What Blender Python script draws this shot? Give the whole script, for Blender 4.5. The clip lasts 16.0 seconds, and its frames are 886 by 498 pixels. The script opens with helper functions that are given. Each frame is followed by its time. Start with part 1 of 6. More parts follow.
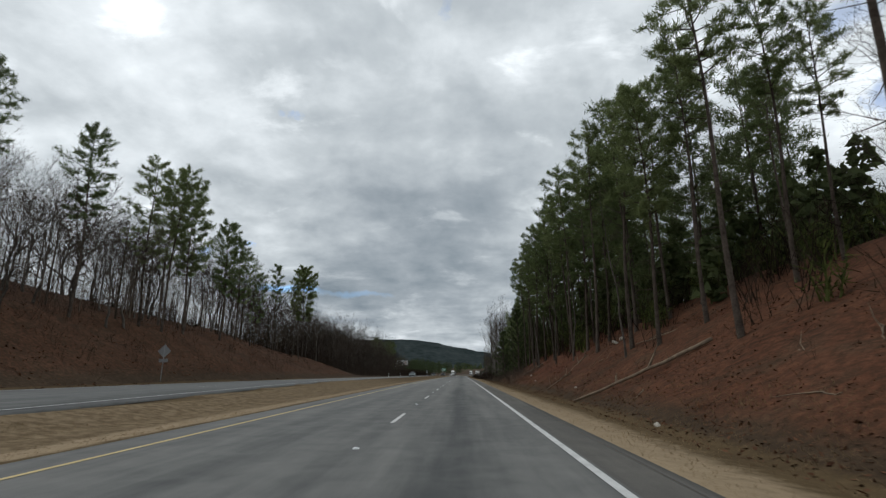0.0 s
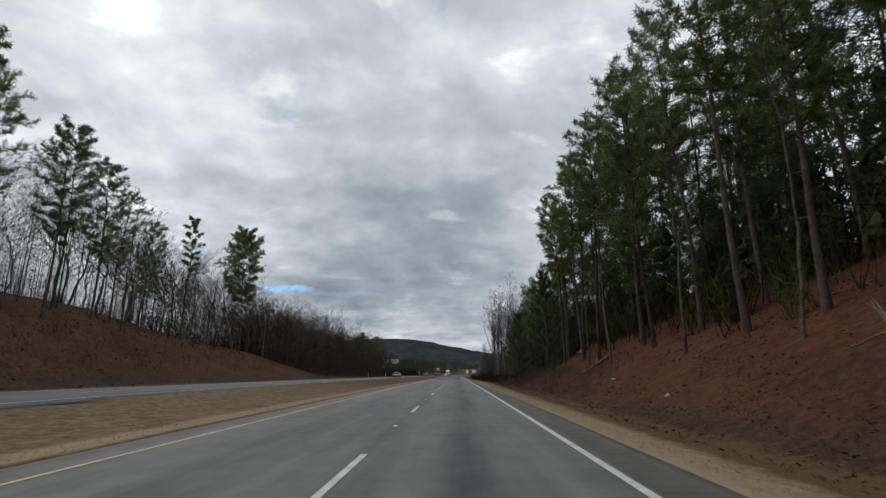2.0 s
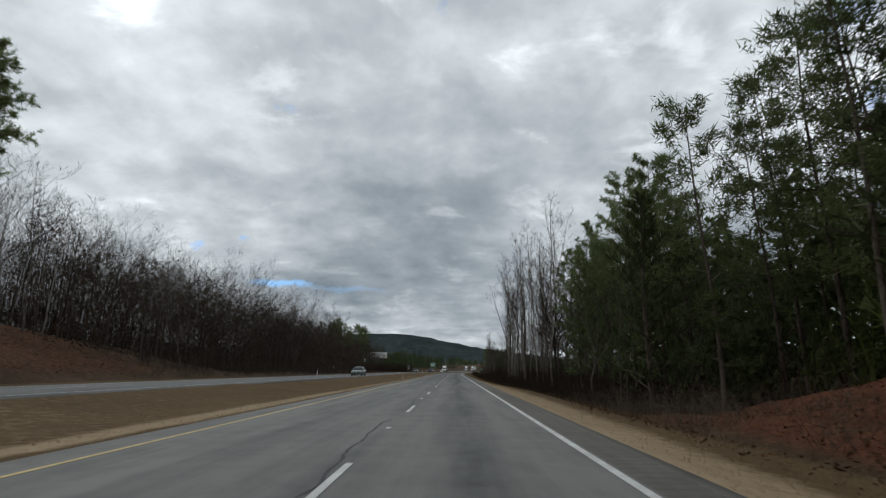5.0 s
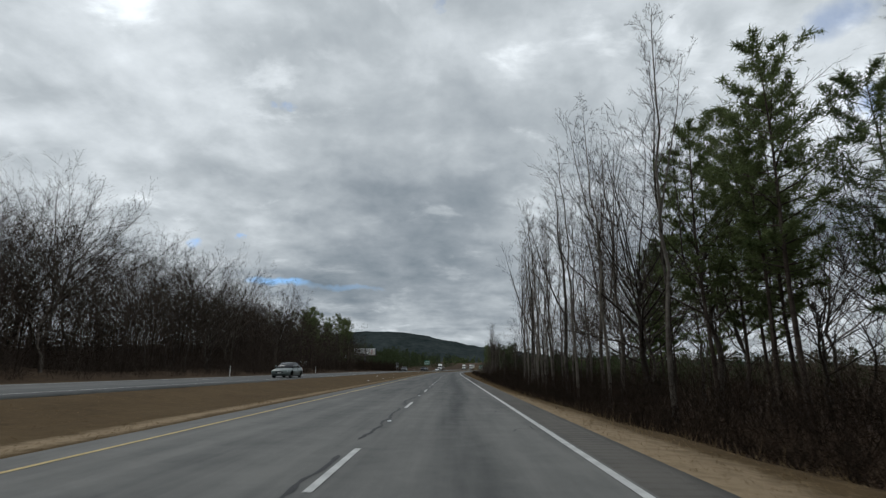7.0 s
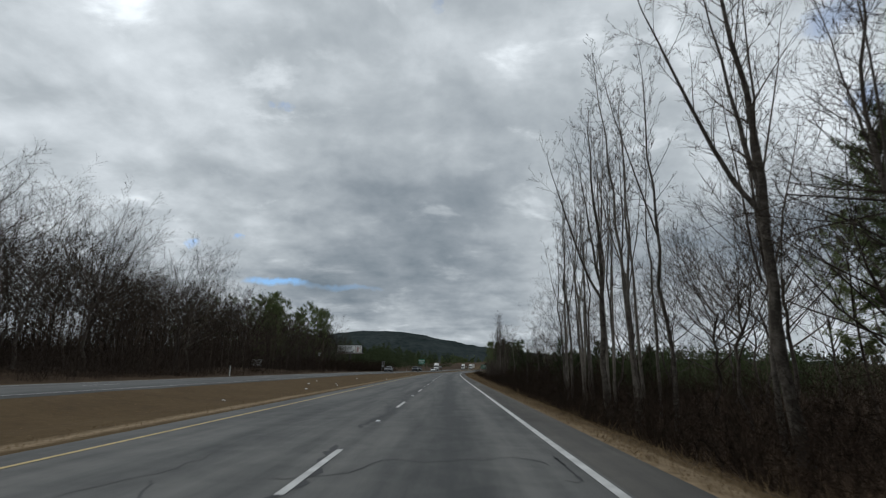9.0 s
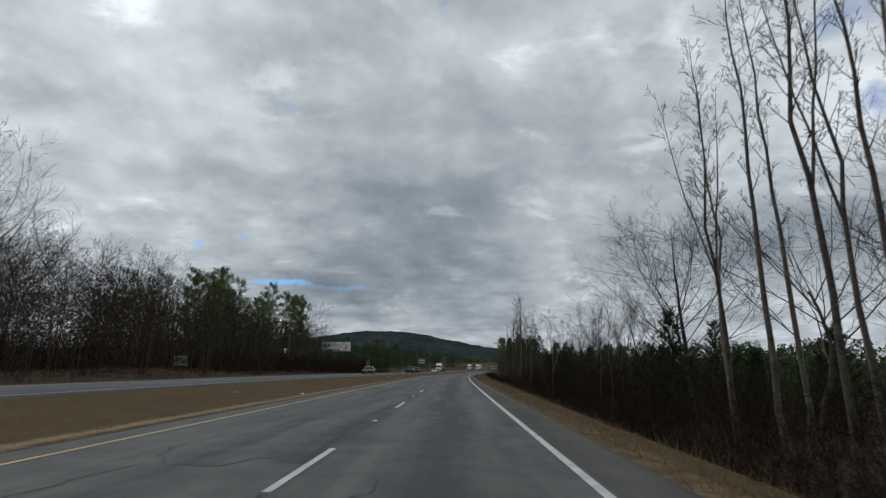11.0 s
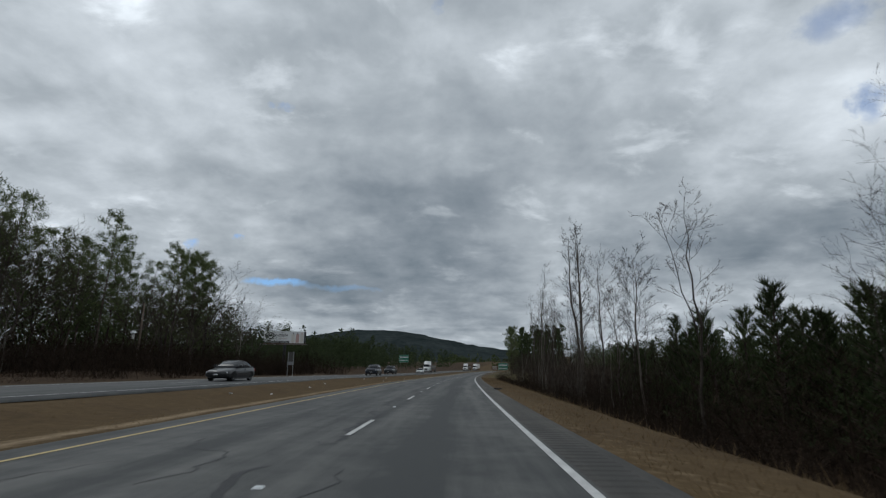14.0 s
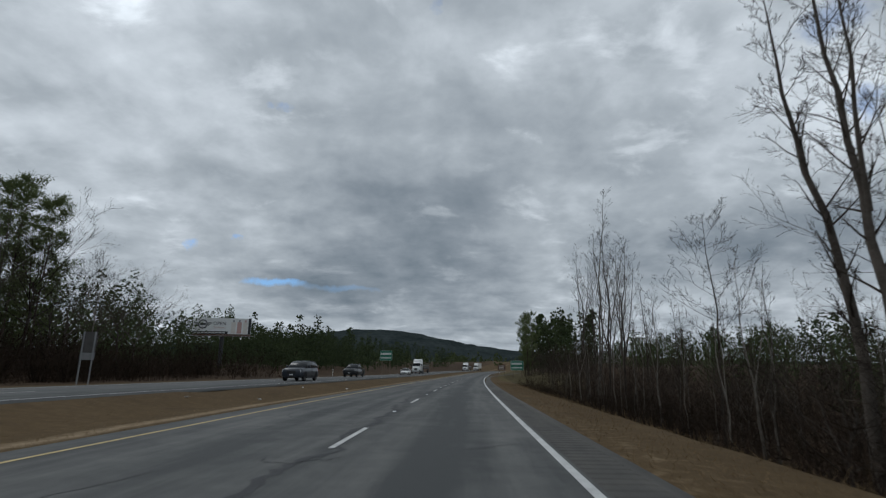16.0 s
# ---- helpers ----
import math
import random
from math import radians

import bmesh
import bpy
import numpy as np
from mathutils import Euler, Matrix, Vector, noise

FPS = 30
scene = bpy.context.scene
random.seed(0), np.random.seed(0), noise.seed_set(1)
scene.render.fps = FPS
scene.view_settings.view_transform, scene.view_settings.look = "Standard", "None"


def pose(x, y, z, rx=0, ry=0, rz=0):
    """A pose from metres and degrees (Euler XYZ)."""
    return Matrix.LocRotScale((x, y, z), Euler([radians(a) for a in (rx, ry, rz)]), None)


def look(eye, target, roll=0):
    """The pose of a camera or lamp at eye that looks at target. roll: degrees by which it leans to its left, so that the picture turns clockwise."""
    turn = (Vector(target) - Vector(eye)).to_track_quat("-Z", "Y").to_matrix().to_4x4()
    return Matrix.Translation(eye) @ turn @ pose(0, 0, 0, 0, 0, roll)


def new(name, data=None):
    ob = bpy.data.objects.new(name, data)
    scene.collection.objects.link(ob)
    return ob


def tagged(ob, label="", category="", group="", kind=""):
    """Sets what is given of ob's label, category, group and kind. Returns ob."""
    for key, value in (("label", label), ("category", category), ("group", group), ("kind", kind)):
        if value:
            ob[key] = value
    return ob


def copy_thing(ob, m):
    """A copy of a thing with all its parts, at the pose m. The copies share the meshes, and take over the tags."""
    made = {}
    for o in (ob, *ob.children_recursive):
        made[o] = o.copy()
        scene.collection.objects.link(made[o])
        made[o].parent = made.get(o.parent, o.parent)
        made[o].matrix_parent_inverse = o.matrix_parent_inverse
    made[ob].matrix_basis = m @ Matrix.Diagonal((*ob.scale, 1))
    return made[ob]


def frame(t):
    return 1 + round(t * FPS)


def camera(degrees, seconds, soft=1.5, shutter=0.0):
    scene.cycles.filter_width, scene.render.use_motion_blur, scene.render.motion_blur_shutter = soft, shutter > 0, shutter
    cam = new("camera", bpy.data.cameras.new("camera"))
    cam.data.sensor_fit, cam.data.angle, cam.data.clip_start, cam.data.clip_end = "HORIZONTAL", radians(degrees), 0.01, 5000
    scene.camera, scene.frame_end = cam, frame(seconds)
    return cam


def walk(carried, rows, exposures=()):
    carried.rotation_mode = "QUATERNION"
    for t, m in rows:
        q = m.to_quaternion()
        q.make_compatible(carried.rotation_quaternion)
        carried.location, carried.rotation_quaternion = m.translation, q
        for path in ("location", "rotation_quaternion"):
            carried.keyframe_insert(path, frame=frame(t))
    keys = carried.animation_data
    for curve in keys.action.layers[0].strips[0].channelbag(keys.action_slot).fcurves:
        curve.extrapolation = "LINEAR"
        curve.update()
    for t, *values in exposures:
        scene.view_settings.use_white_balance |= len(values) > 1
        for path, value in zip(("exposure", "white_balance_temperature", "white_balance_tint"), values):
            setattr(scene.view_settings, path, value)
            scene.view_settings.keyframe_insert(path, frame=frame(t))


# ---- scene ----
cam = camera(82.75, 16.0, soft=1.25, shutter=0.12)
PATH = [
    (0.0, pose(1.83, 0.00, 1.309, 103.70, -0.02, 2.04)),
    (0.5, pose(1.75, 7.94, 1.309, 103.78, -0.10, 1.96)),
    (1.0, pose(1.66, 16.06, 1.308, 103.78, 0.01, 1.78)),
    (1.5, pose(1.57, 24.33, 1.303, 103.76, 0.02, 1.81)),
    (2.0, pose(1.52, 32.70, 1.294, 103.67, 0.05, 1.51)),
    (2.5, pose(1.53, 41.16, 1.281, 103.57, -0.09, 1.57)),
    (3.0, pose(1.47, 49.67, 1.264, 103.49, -0.30, 1.32)),
    (3.5, pose(1.46, 58.22, 1.243, 103.45, -0.26, 1.25)),
    (4.0, pose(1.47, 66.81, 1.218, 103.32, -0.39, 1.32)),
    (4.5, pose(1.48, 75.42, 1.188, 103.28, -0.43, 1.30)),
    (5.0, pose(1.49, 84.07, 1.155, 103.25, -0.47, 1.28)),
    (5.5, pose(1.51, 92.74, 1.117, 103.21, -0.51, 1.27)),
    (6.0, pose(1.52, 101.45, 1.074, 103.18, -0.55, 1.25)),
    (6.5, pose(1.53, 110.20, 1.030, 103.17, -0.59, 1.23)),
    (7.0, pose(1.54, 119.00, 0.986, 103.09, -0.57, 0.93)),
    (7.5, pose(1.59, 127.86, 0.942, 103.01, -0.63, 0.79)),
    (8.0, pose(1.62, 136.78, 0.898, 103.07, -0.75, 0.68)),
    (8.5, pose(1.74, 145.78, 0.853, 103.03, -0.49, 0.98)),
    (9.0, pose(1.79, 154.85, 0.807, 103.08, -0.46, 0.76)),
    (9.5, pose(1.81, 164.01, 0.761, 103.16, -0.40, 0.75)),
    (10.0, pose(1.97, 172.95, 0.708, 103.24, -0.41, 1.22)),
    (10.5, pose(1.99, 182.15, 0.660, 103.20, -0.44, 1.27)),
    (11.0, pose(2.01, 191.35, 0.611, 103.16, -0.48, 1.32)),
    (11.5, pose(2.03, 200.50, 0.562, 103.12, -0.51, 1.37)),
    (12.0, pose(2.05, 209.68, 0.513, 103.08, -0.55, 1.40)),
    (12.5, pose(2.07, 218.90, 0.465, 103.05, -0.58, 1.42)),
    (13.0, pose(2.13, 228.58, 0.416, 103.06, -0.47, 1.32)),
    (13.5, pose(2.18, 238.20, 0.368, 103.12, -0.50, 0.88)),
    (14.0, pose(2.30, 247.57, 0.321, 103.17, -0.55, 0.68)),
    (14.5, pose(2.50, 256.95, 0.274, 103.19, -0.52, 0.54)),
    (15.0, pose(2.76, 266.47, 0.227, 103.17, -0.48, 0.62)),
    (15.5, pose(3.02, 276.10, 0.179, 103.14, -0.50, 0.80)),
    (16.0, pose(3.16, 285.76, 0.131, 103.18, -0.49, 0.58)),
]
walk(cam, PATH, [(0, 0.02, 6280, 8), (3.5, -0.02, 6280, 8), (7, -0.18, 6220, 8), (10, -0.29, 6170, 8), (13, -0.40, 6100, 8), (16, -0.46, 6000, 8)])

# ---- light ----
SUN_EL, SUN_AZ = radians(50), radians(-55)      # veiled sun, high on the left
world = bpy.data.worlds.new("sky")
scene.world = world
world.use_nodes = True
wn, wl = world.node_tree.nodes, world.node_tree.links
wn.clear()


def node(tree, kind, **inputs):
    n = tree.nodes.new(kind)
    for k, v in inputs.items():
        n.inputs[int(k[1:]) if k[0] == "i" and k[1:].isdigit() else k.replace("_", " ")].default_value = v
    return n


def math_node(tree, op, a, b=None, c=None):
    n = tree.nodes.new("ShaderNodeMath")
    n.operation = op
    for i, v in enumerate((a, b, c)):
        if v is None:
            continue
        if isinstance(v, (int, float)):
            n.inputs[i].default_value = v
        else:
            tree.links.new(v, n.inputs[i])
    return n.outputs[0]


def vec_node(tree, op, a, b=None):
    n = tree.nodes.new("ShaderNodeVectorMath")
    n.operation = op
    for i, v in enumerate((a, b)):
        if v is None:
            continue
        if isinstance(v, (tuple, list)):
            n.inputs[i].default_value = v
        else:
            tree.links.new(v, n.inputs[i])
    return n.outputs[1] if op in ("DOT_PRODUCT", "LENGTH", "DISTANCE") else n.outputs[0]


def mix_node(tree, fac, a, b, mode="MIX"):
    n = tree.nodes.new("ShaderNodeMix")
    n.data_type, n.blend_type = "RGBA", mode
    for i, v in ((0, fac), (6, a), (7, b)):
        if isinstance(v, (int, float)):
            n.inputs[i].default_value = v
        elif isinstance(v, (tuple, list)):
            n.inputs[i].default_value = (*v[:3], 1)
        else:
            tree.links.new(v, n.inputs[i])
    return n.outputs[2]


def ramp_node(tree, fac, stops):
    n = tree.nodes.new("ShaderNodeValToRGB")
    el = n.color_ramp.elements
    while len(el) < len(stops):
        el.new(0.5)
    for e, (p, c) in zip(el, stops):
        e.position, e.color = p, (*c, 1)
    tree.links.new(fac, n.inputs[0])
    return n.outputs[0]


def noise_node(tree, vector, scale, detail=6, rough=0.55, dist=0.0):
    n = node(tree, "ShaderNodeTexNoise", Scale=scale, Detail=detail, Roughness=rough, Distortion=dist)
    if vector is not None:
        tree.links.new(vector, n.inputs["Vector"])
    return n.outputs["Fac"]


def build_sky():
    t = world.node_tree
    sky = t.nodes.new("ShaderNodeTexSky")
    sky.sky_type, sky.sun_disc = "NISHITA", False
    sky.sun_elevation, sky.sun_rotation = SUN_EL, SUN_AZ
    d = node(t, "ShaderNodeTexCoord").outputs["Generated"]
    sep = node(t, "ShaderNodeSeparateXYZ")
    t.links.new(d, sep.inputs[0])
    x, y, z = sep.outputs
    up = math_node(t, "MAXIMUM", z, 0.0)
    flat = math_node(t, "ADD", up, 0.34)                # a level deck of cloud, seen from below
    comb = node(t, "ShaderNodeCombineXYZ", Z=0.7)
    t.links.new(math_node(t, "DIVIDE", x, flat), comb.inputs[0])
    t.links.new(math_node(t, "DIVIDE", y, flat), comb.inputs[1])
    deck = comb.outputs[0]
    warp = node(t, "ShaderNodeTexNoise", Scale=4.0, Detail=6.0, Roughness=0.62)
    t.links.new(deck, warp.inputs["Vector"])
    bent = vec_node(t, "ADD", d, vec_node(t, "MULTIPLY", vec_node(t, "SUBTRACT", warp.outputs["Color"], (0.5, 0.5, 0.5)), (0.16, 0.16, 0.10)))
    mid = noise_node(t, deck, 3.0, 5, 0.48, 0.15)
    puff = noise_node(t, deck, 5.0, 8, 0.54, 0.2)
    lit_side = noise_node(t, vec_node(t, "ADD", deck, (-0.05, 0.06, 0.0)), 5.5, 6, 0.52, 0.2)      # towards the light: lit and shaded sides of the billows
    relief = math_node(t, "SUBTRACT", noise_node(t, deck, 5.5, 6, 0.52, 0.2), lit_side)
    cloud = math_node(t, "MULTIPLY_ADD", math_node(t, "SUBTRACT", puff, 0.5), PUFF, math_node(t, "MULTIPLY_ADD", relief, RELIEF, SKY_LEVEL))
    tops = node(t, "ShaderNodeMapRange", i1=0.56, i2=0.72, i3=0.0, i4=TOPS)       # small bright tops
    tops.interpolation_type = "SMOOTHSTEP"
    t.links.new(noise_node(t, vec_node(t, "ADD", vec_node(t, "MULTIPLY", deck, (1.0, 1.4, 1.0)), (3.1, 1.7, 0.0)), 4.6, 7, 0.55, 0.3), tops.inputs[0])
    cloud = math_node(t, "ADD", cloud, tops.outputs[0])
    layer = noise_node(t, vec_node(t, "MULTIPLY", d, (2.2, 2.2, 16.0)), 2.6, 7, 0.55, 0.3)      # flat layers towards the horizon
    low_sky = math_node(t, "EXPONENT", math_node(t, "MULTIPLY", up, -11.0))
    cloud = math_node(t, "MULTIPLY_ADD", math_node(t, "MULTIPLY", math_node(t, "SUBTRACT", layer, 0.47), low_sky), 4.0, cloud)
    # broad masses of cloud: direction (x, z at y = 1), half-widths, gain in stops
    for cx, cz, wx, wz, g in CLOUDS:
        c = Vector((cx, 1, cz)).normalized()
        off = vec_node(t, "MULTIPLY", vec_node(t, "SUBTRACT", bent, tuple(c)), (1 / wx, 1 / wx, 1 / wz))
        q = vec_node(t, "DOT_PRODUCT", off, off)
        cloud = math_node(t, "MULTIPLY_ADD", math_node(t, "EXPONENT", math_node(t, "MULTIPLY", q, -1.0)), g, cloud)
    shade = ramp_node(t, math_node(t, "MULTIPLY_ADD", cloud, 1 / 2.4, 0.5), SKY_STOPS)
    # thin gaps let the blue through
    gap = math_node(t, "MULTIPLY", math_node(t, "SUBTRACT", 0.55, mid), 0.4)
    fray = node(t, "ShaderNodeTexNoise", Scale=16.0, Detail=5.0, Roughness=0.6)
    t.links.new(d, fray.inputs["Vector"])
    frayed = vec_node(t, "ADD", d, vec_node(t, "MULTIPLY", vec_node(t, "SUBTRACT", fray.outputs["Color"], (0.5, 0.5, 0.5)), (0.12, 0.12, 0.035)))
    for cx, cz, wx, wz, g in GAPS:
        c = Vector((cx, 1, cz)).normalized()
        off = vec_node(t, "MULTIPLY", vec_node(t, "SUBTRACT", frayed, tuple(c)), (1 / wx, 1 / wx, 1 / wz))
        q = vec_node(t, "DOT_PRODUCT", off, off)
        gap = math_node(t, "MULTIPLY_ADD", math_node(t, "EXPONENT", math_node(t, "MULTIPLY", q, -1.0)), g, gap)
    gap_clamped = node(t, "ShaderNodeClamp")
    t.links.new(math_node(t, "MULTIPLY_ADD", gap, 1.8, -0.6), gap_clamped.inputs[0])
    tinted = mix_node(t, 1.0, sky.outputs[0], (0.075, 0.11, 0.15), "MULTIPLY")
    mixed = mix_node(t, math_node(t, "MULTIPLY", gap_clamped.outputs[0], 0.8), shade, tinted)
    bg = node(t, "ShaderNodeBackground", Strength=SKY_POWER)
    t.links.new(mixed, bg.inputs[0])
    t.links.new(bg.outputs[0], node(t, "ShaderNodeOutputWorld").inputs[0])


SKY_POWER, SKY_LEVEL, PUFF, RELIEF, TOPS = 1.0, 0.06, 1.25, 1.1, 0.45
SKY_STOPS = [(0.0, (0.215, 0.255, 0.29)), (0.25, (0.357, 0.392, 0.424)), (0.5, (0.565, 0.598, 0.62)), (0.75, (0.88, 0.91, 0.93)), (1.0, (1.34, 1.38, 1.40))]
CLOUDS = [
    (-0.10, 0.22, 0.25, 0.17, -0.96), (-0.77, 0.67, 0.18, 0.19, 0.55), (0.74, 0.26, 0.29, 0.06, -0.67), (0.80, 0.63, 0.18, 0.13, 0.29),
    (-0.25, 0.15, 0.10, 0.04, -0.43), (-0.33, 0.27, 0.31, 0.05, 0.30), (0.33, 0.44, 0.15, 0.06, -0.23), (-0.90, 0.59, 0.09, 0.05, -0.29),
    (-0.13, 0.07, 0.12, 0.05, 0.27), (0.38, 0.81, 0.21, 0.06, 0.22), (0.72, 0.31, 0.24, 0.05, -0.20), (0.88, 0.53, 0.13, 0.05, 0.37),
    (0.05, 0.38, 0.10, 0.05, -0.32), (0.19, 0.23, 0.09, 0.13, 0.20), (0.21, 0.57, 0.11, 0.04, -0.24), (0.37, 0.20, 0.10, 0.11, -0.23),
    (0.48, 0.62, 0.10, 0.06, 0.23), (-0.52, 0.80, 0.10, 0.05, 0.23), (-0.20, 0.82, 0.10, 0.16, -0.20),
]
GAPS = [(-0.366, 0.164, 0.05, 0.008, 1.1), (-0.20, 0.150, 0.10, 0.010, 0.5), (-0.542, 0.242, 0.022, 0.012, 0.8), (-0.432, 0.258, 0.012, 0.008, 0.7), (-0.367, 0.553, 0.03, 0.012, 0.6), (0.86, 0.77, 0.06, 0.035, 0.7), (0.926, 0.581, 0.03, 0.04, 0.7), (-0.015, 0.811, 0.04, 0.03, 0.55)]
build_sky()

sun_data = bpy.data.lights.new("sun", "SUN")
sun_data.energy, sun_data.angle, sun_data.color = 0.75, radians(25), (1.0, 0.96, 0.9)
sun = new("sun", sun_data)
sun.matrix_world = look((math.sin(SUN_AZ) * 50, math.cos(SUN_AZ) * 50, 50 * math.tan(SUN_EL)), (0, 0, 0))

# ---- the road's line: distance along it, and metres to its side ----
SG = np.arange(-400.0, 1401.0)
KAPPA = 0.00053 * np.clip((SG - 200) / 60, 0, 1) * np.clip((700 - SG) / 60, 0, 1)
PHI = np.cumsum(KAPPA)
I0 = 400
XG, YG = np.cumsum(np.sin(PHI)), np.cumsum(np.cos(PHI))
XG, YG = XG - XG[I0], YG - YG[I0]
GRADE = -0.005 * np.clip((SG - 10) / 90, 0, 1) + 0.005 * np.clip((SG - 330) / 120, 0, 1) - 0.004 * np.clip((SG - 290) / 20, 0, 1) * np.clip((410 - SG) / 20, 0, 1)
ZG = np.cumsum(GRADE)
ZG = ZG - ZG[I0]


def on_road(s, x, z=0.0):
    """World coordinates at s along the lane line, x to its right, z over the road."""
    p = np.interp(s, SG, PHI)
    far = np.maximum(np.asarray(s, float) - 1400, 0) + np.minimum(np.asarray(s, float) + 400, 0)
    return (np.interp(s, SG, XG) + x * np.cos(p) + far * np.sin(p), np.interp(s, SG, YG) - x * np.sin(p) + far * np.cos(p), np.interp(s, SG, ZG) + z)


def smooth(v, a, b):
    u = np.clip((np.asarray(v, float) - a) / (b - a), 0, 1)
    return u * u * (3 - 2 * u)


EDGE_R, EDGE_L, WHITE = 4.7, -4.85, 3.64


def opp_near(s):
    return np.interp(s, [10, 35, 55, 90, 140, 175, 240, 270, 310, 420], [-9.3, -11.4, -13.2, -13.4, -12.8, -12.2, -12.4, -10.8, -10.3, -10.0])


def opp_far(s):
    return np.interp(s, [10, 40, 60, 90, 160, 240, 310, 420], [-24.0, -24.0, -23.4, -22.0, -21.0, -21.0, -19.6, -19.0])


OPP_Z = 0.30


def verge_edge(s):
    """Where the mown verge ends and the ground falls away, right of the road."""
    return np.interp(s, [96, 126, 140, 153, 185, 215, 247, 285, 350], [7.4, 7.2, 6.2, 5.8, 5.9, 6.5, 7.1, 7.4, 7.5])


def terrain(s, x):
    """Height of the ground over the road's own level."""
    s, x = np.broadcast_arrays(np.asarray(s, float), np.asarray(x, float))
    # right side
    cut = 1 - smooth(s, 84, 114)
    mound = smooth(s, 345, 385) * 0.6
    wob = 0.35 * np.sin(s * 0.11 + x * 0.2) + 0.2 * np.sin(s * 0.31 - x * 0.4)
    up = np.interp(x, [4.7, 7.4, 8.2, 11, 15, 22, 40, 200, 1500], [-0.02, -0.32, -0.1, 1.35, 3.7, 7.6, 9.5, 14, 30])
    low = np.interp(s, [100, 150, 215, 240, 330, 380], [-0.6, -1.0, -1.9, -2.6, -2.6, -1.2])
    edge = verge_edge(s)
    down = -0.02 - 0.16 * smooth(x, 4.7, edge) + low * smooth((x - edge) / 5.0, 0, 1) - 0.25 * smooth(x - edge, -0.1, 0.9)
    right = down * (1 - cut) + up * cut
    right = right * (1 - mound) + mound * np.interp(x, [4.7, 8, 14, 25, 200, 1500], [0, 0.0, 1.6, 4.5, 8, 30])
    right = right + wob * smooth(x, 8.5, 13) * 0.5
    # left side
    near, far = opp_near(s), opp_far(s)
    med = np.interp((EDGE_L - x) / np.maximum(EDGE_L - near, 1), [0, 0.06, 0.5, 0.93, 1], [-0.02, -0.06, -0.16, 0.22, OPP_Z - 0.02])
    b = far - x
    bank = np.interp(s, [0, 40, 60, 90, 106, 120, 145, 170], [0.78, 0.92, 0.92, 0.77, 0.65, 0.58, 0.25, 0.0])
    rise = np.interp(b, [0, 1.2, 3.0, 13.5, 22, 40, 200, 1500], [-0.02, -0.05, 0.25, 7.6, 11.0, 12.5, 15, 30])
    level = np.interp(b, [0, 1.2, 6, 30, 200, 1500], [-0.02, -0.06, 0.1, 0.6, 8, 30])
    left = OPP_Z + level * (1 - bank) + rise * bank + wob * smooth(b, 3, 9) * 0.7
    left = np.where(x > near, med, left)
    z = np.where(x > 0, right, left)
    under = (x < EDGE_R) & (x > EDGE_L)
    z = np.where(under, -0.12, z)
    return np.where((x < near) & (x > far), OPP_Z - 0.12, z)


def spot(s, x, dz=0.0):
    return Vector([float(v) for v in on_road(s, x, float(terrain(s, x)) + dz)])


# ---- materials ----
def material(name, rough=0.9, metal=0.0, spec=0.3):
    m = bpy.data.materials.new(name)
    m.use_nodes = True
    b = m.node_tree.nodes["Principled BSDF"]
    b.inputs["Roughness"].default_value, b.inputs["Metallic"].default_value = rough, metal
    b.inputs["Specular IOR Level"].default_value = spec
    return m, m.node_tree, b


def bump_to(t, b, height, strength=0.4, dist=0.02):
    n = node(t, "ShaderNodeBump", Strength=strength, Distance=dist)
    t.links.new(height, n.inputs["Height"])
    t.links.new(n.outputs[0], b.inputs["Normal"])


def position(t):
    return t.nodes.new("ShaderNodeNewGeometry").outputs["Position"]


def grained(name, c1, c2, scale=3.0, fine=40.0, rough=0.9, bump=0.4, dist=0.02, spread=0.25, metal=0.0, spec=0.3, by_object=0.0, by_island=0.0):
    """Two colours mixed by noise at two sizes, with fine relief."""
    m, t, b = material(name, rough, metal, spec)
    p = position(t)
    a, f = noise_node(t, p, scale, 4), noise_node(t, p, fine, 3, 0.6)
    fac = math_node(t, "MULTIPLY_ADD", a, 0.6, math_node(t, "MULTIPLY", f, 0.4))
    if by_object:
        r = t.nodes.new("ShaderNodeObjectInfo").outputs["Random"]
        fac = math_node(t, "ADD", fac, math_node(t, "MULTIPLY_ADD", r, by_object, -by_object / 2))
    if by_island:
        r = t.nodes.new("ShaderNodeNewGeometry").outputs["Random Per Island"]
        fac = math_node(t, "ADD", fac, math_node(t, "MULTIPLY_ADD", r, by_island, -by_island / 2))
    col = ramp_node(t, fac, [(0.5 - spread, c1), (0.5 + spread, c2)])
    t.links.new(col, b.inputs["Base Color"])
    if bump:
        bump_to(t, b, f, bump, dist)
    return m


def plain(name, c, rough=0.5, metal=0.0, spec=0.5):
    return grained(name, tuple(v * 0.88 for v in c), tuple(min(1, v * 1.1) for v in c), 1.5, 30, rough, 0.06, 0.004, 0.3, metal, spec)


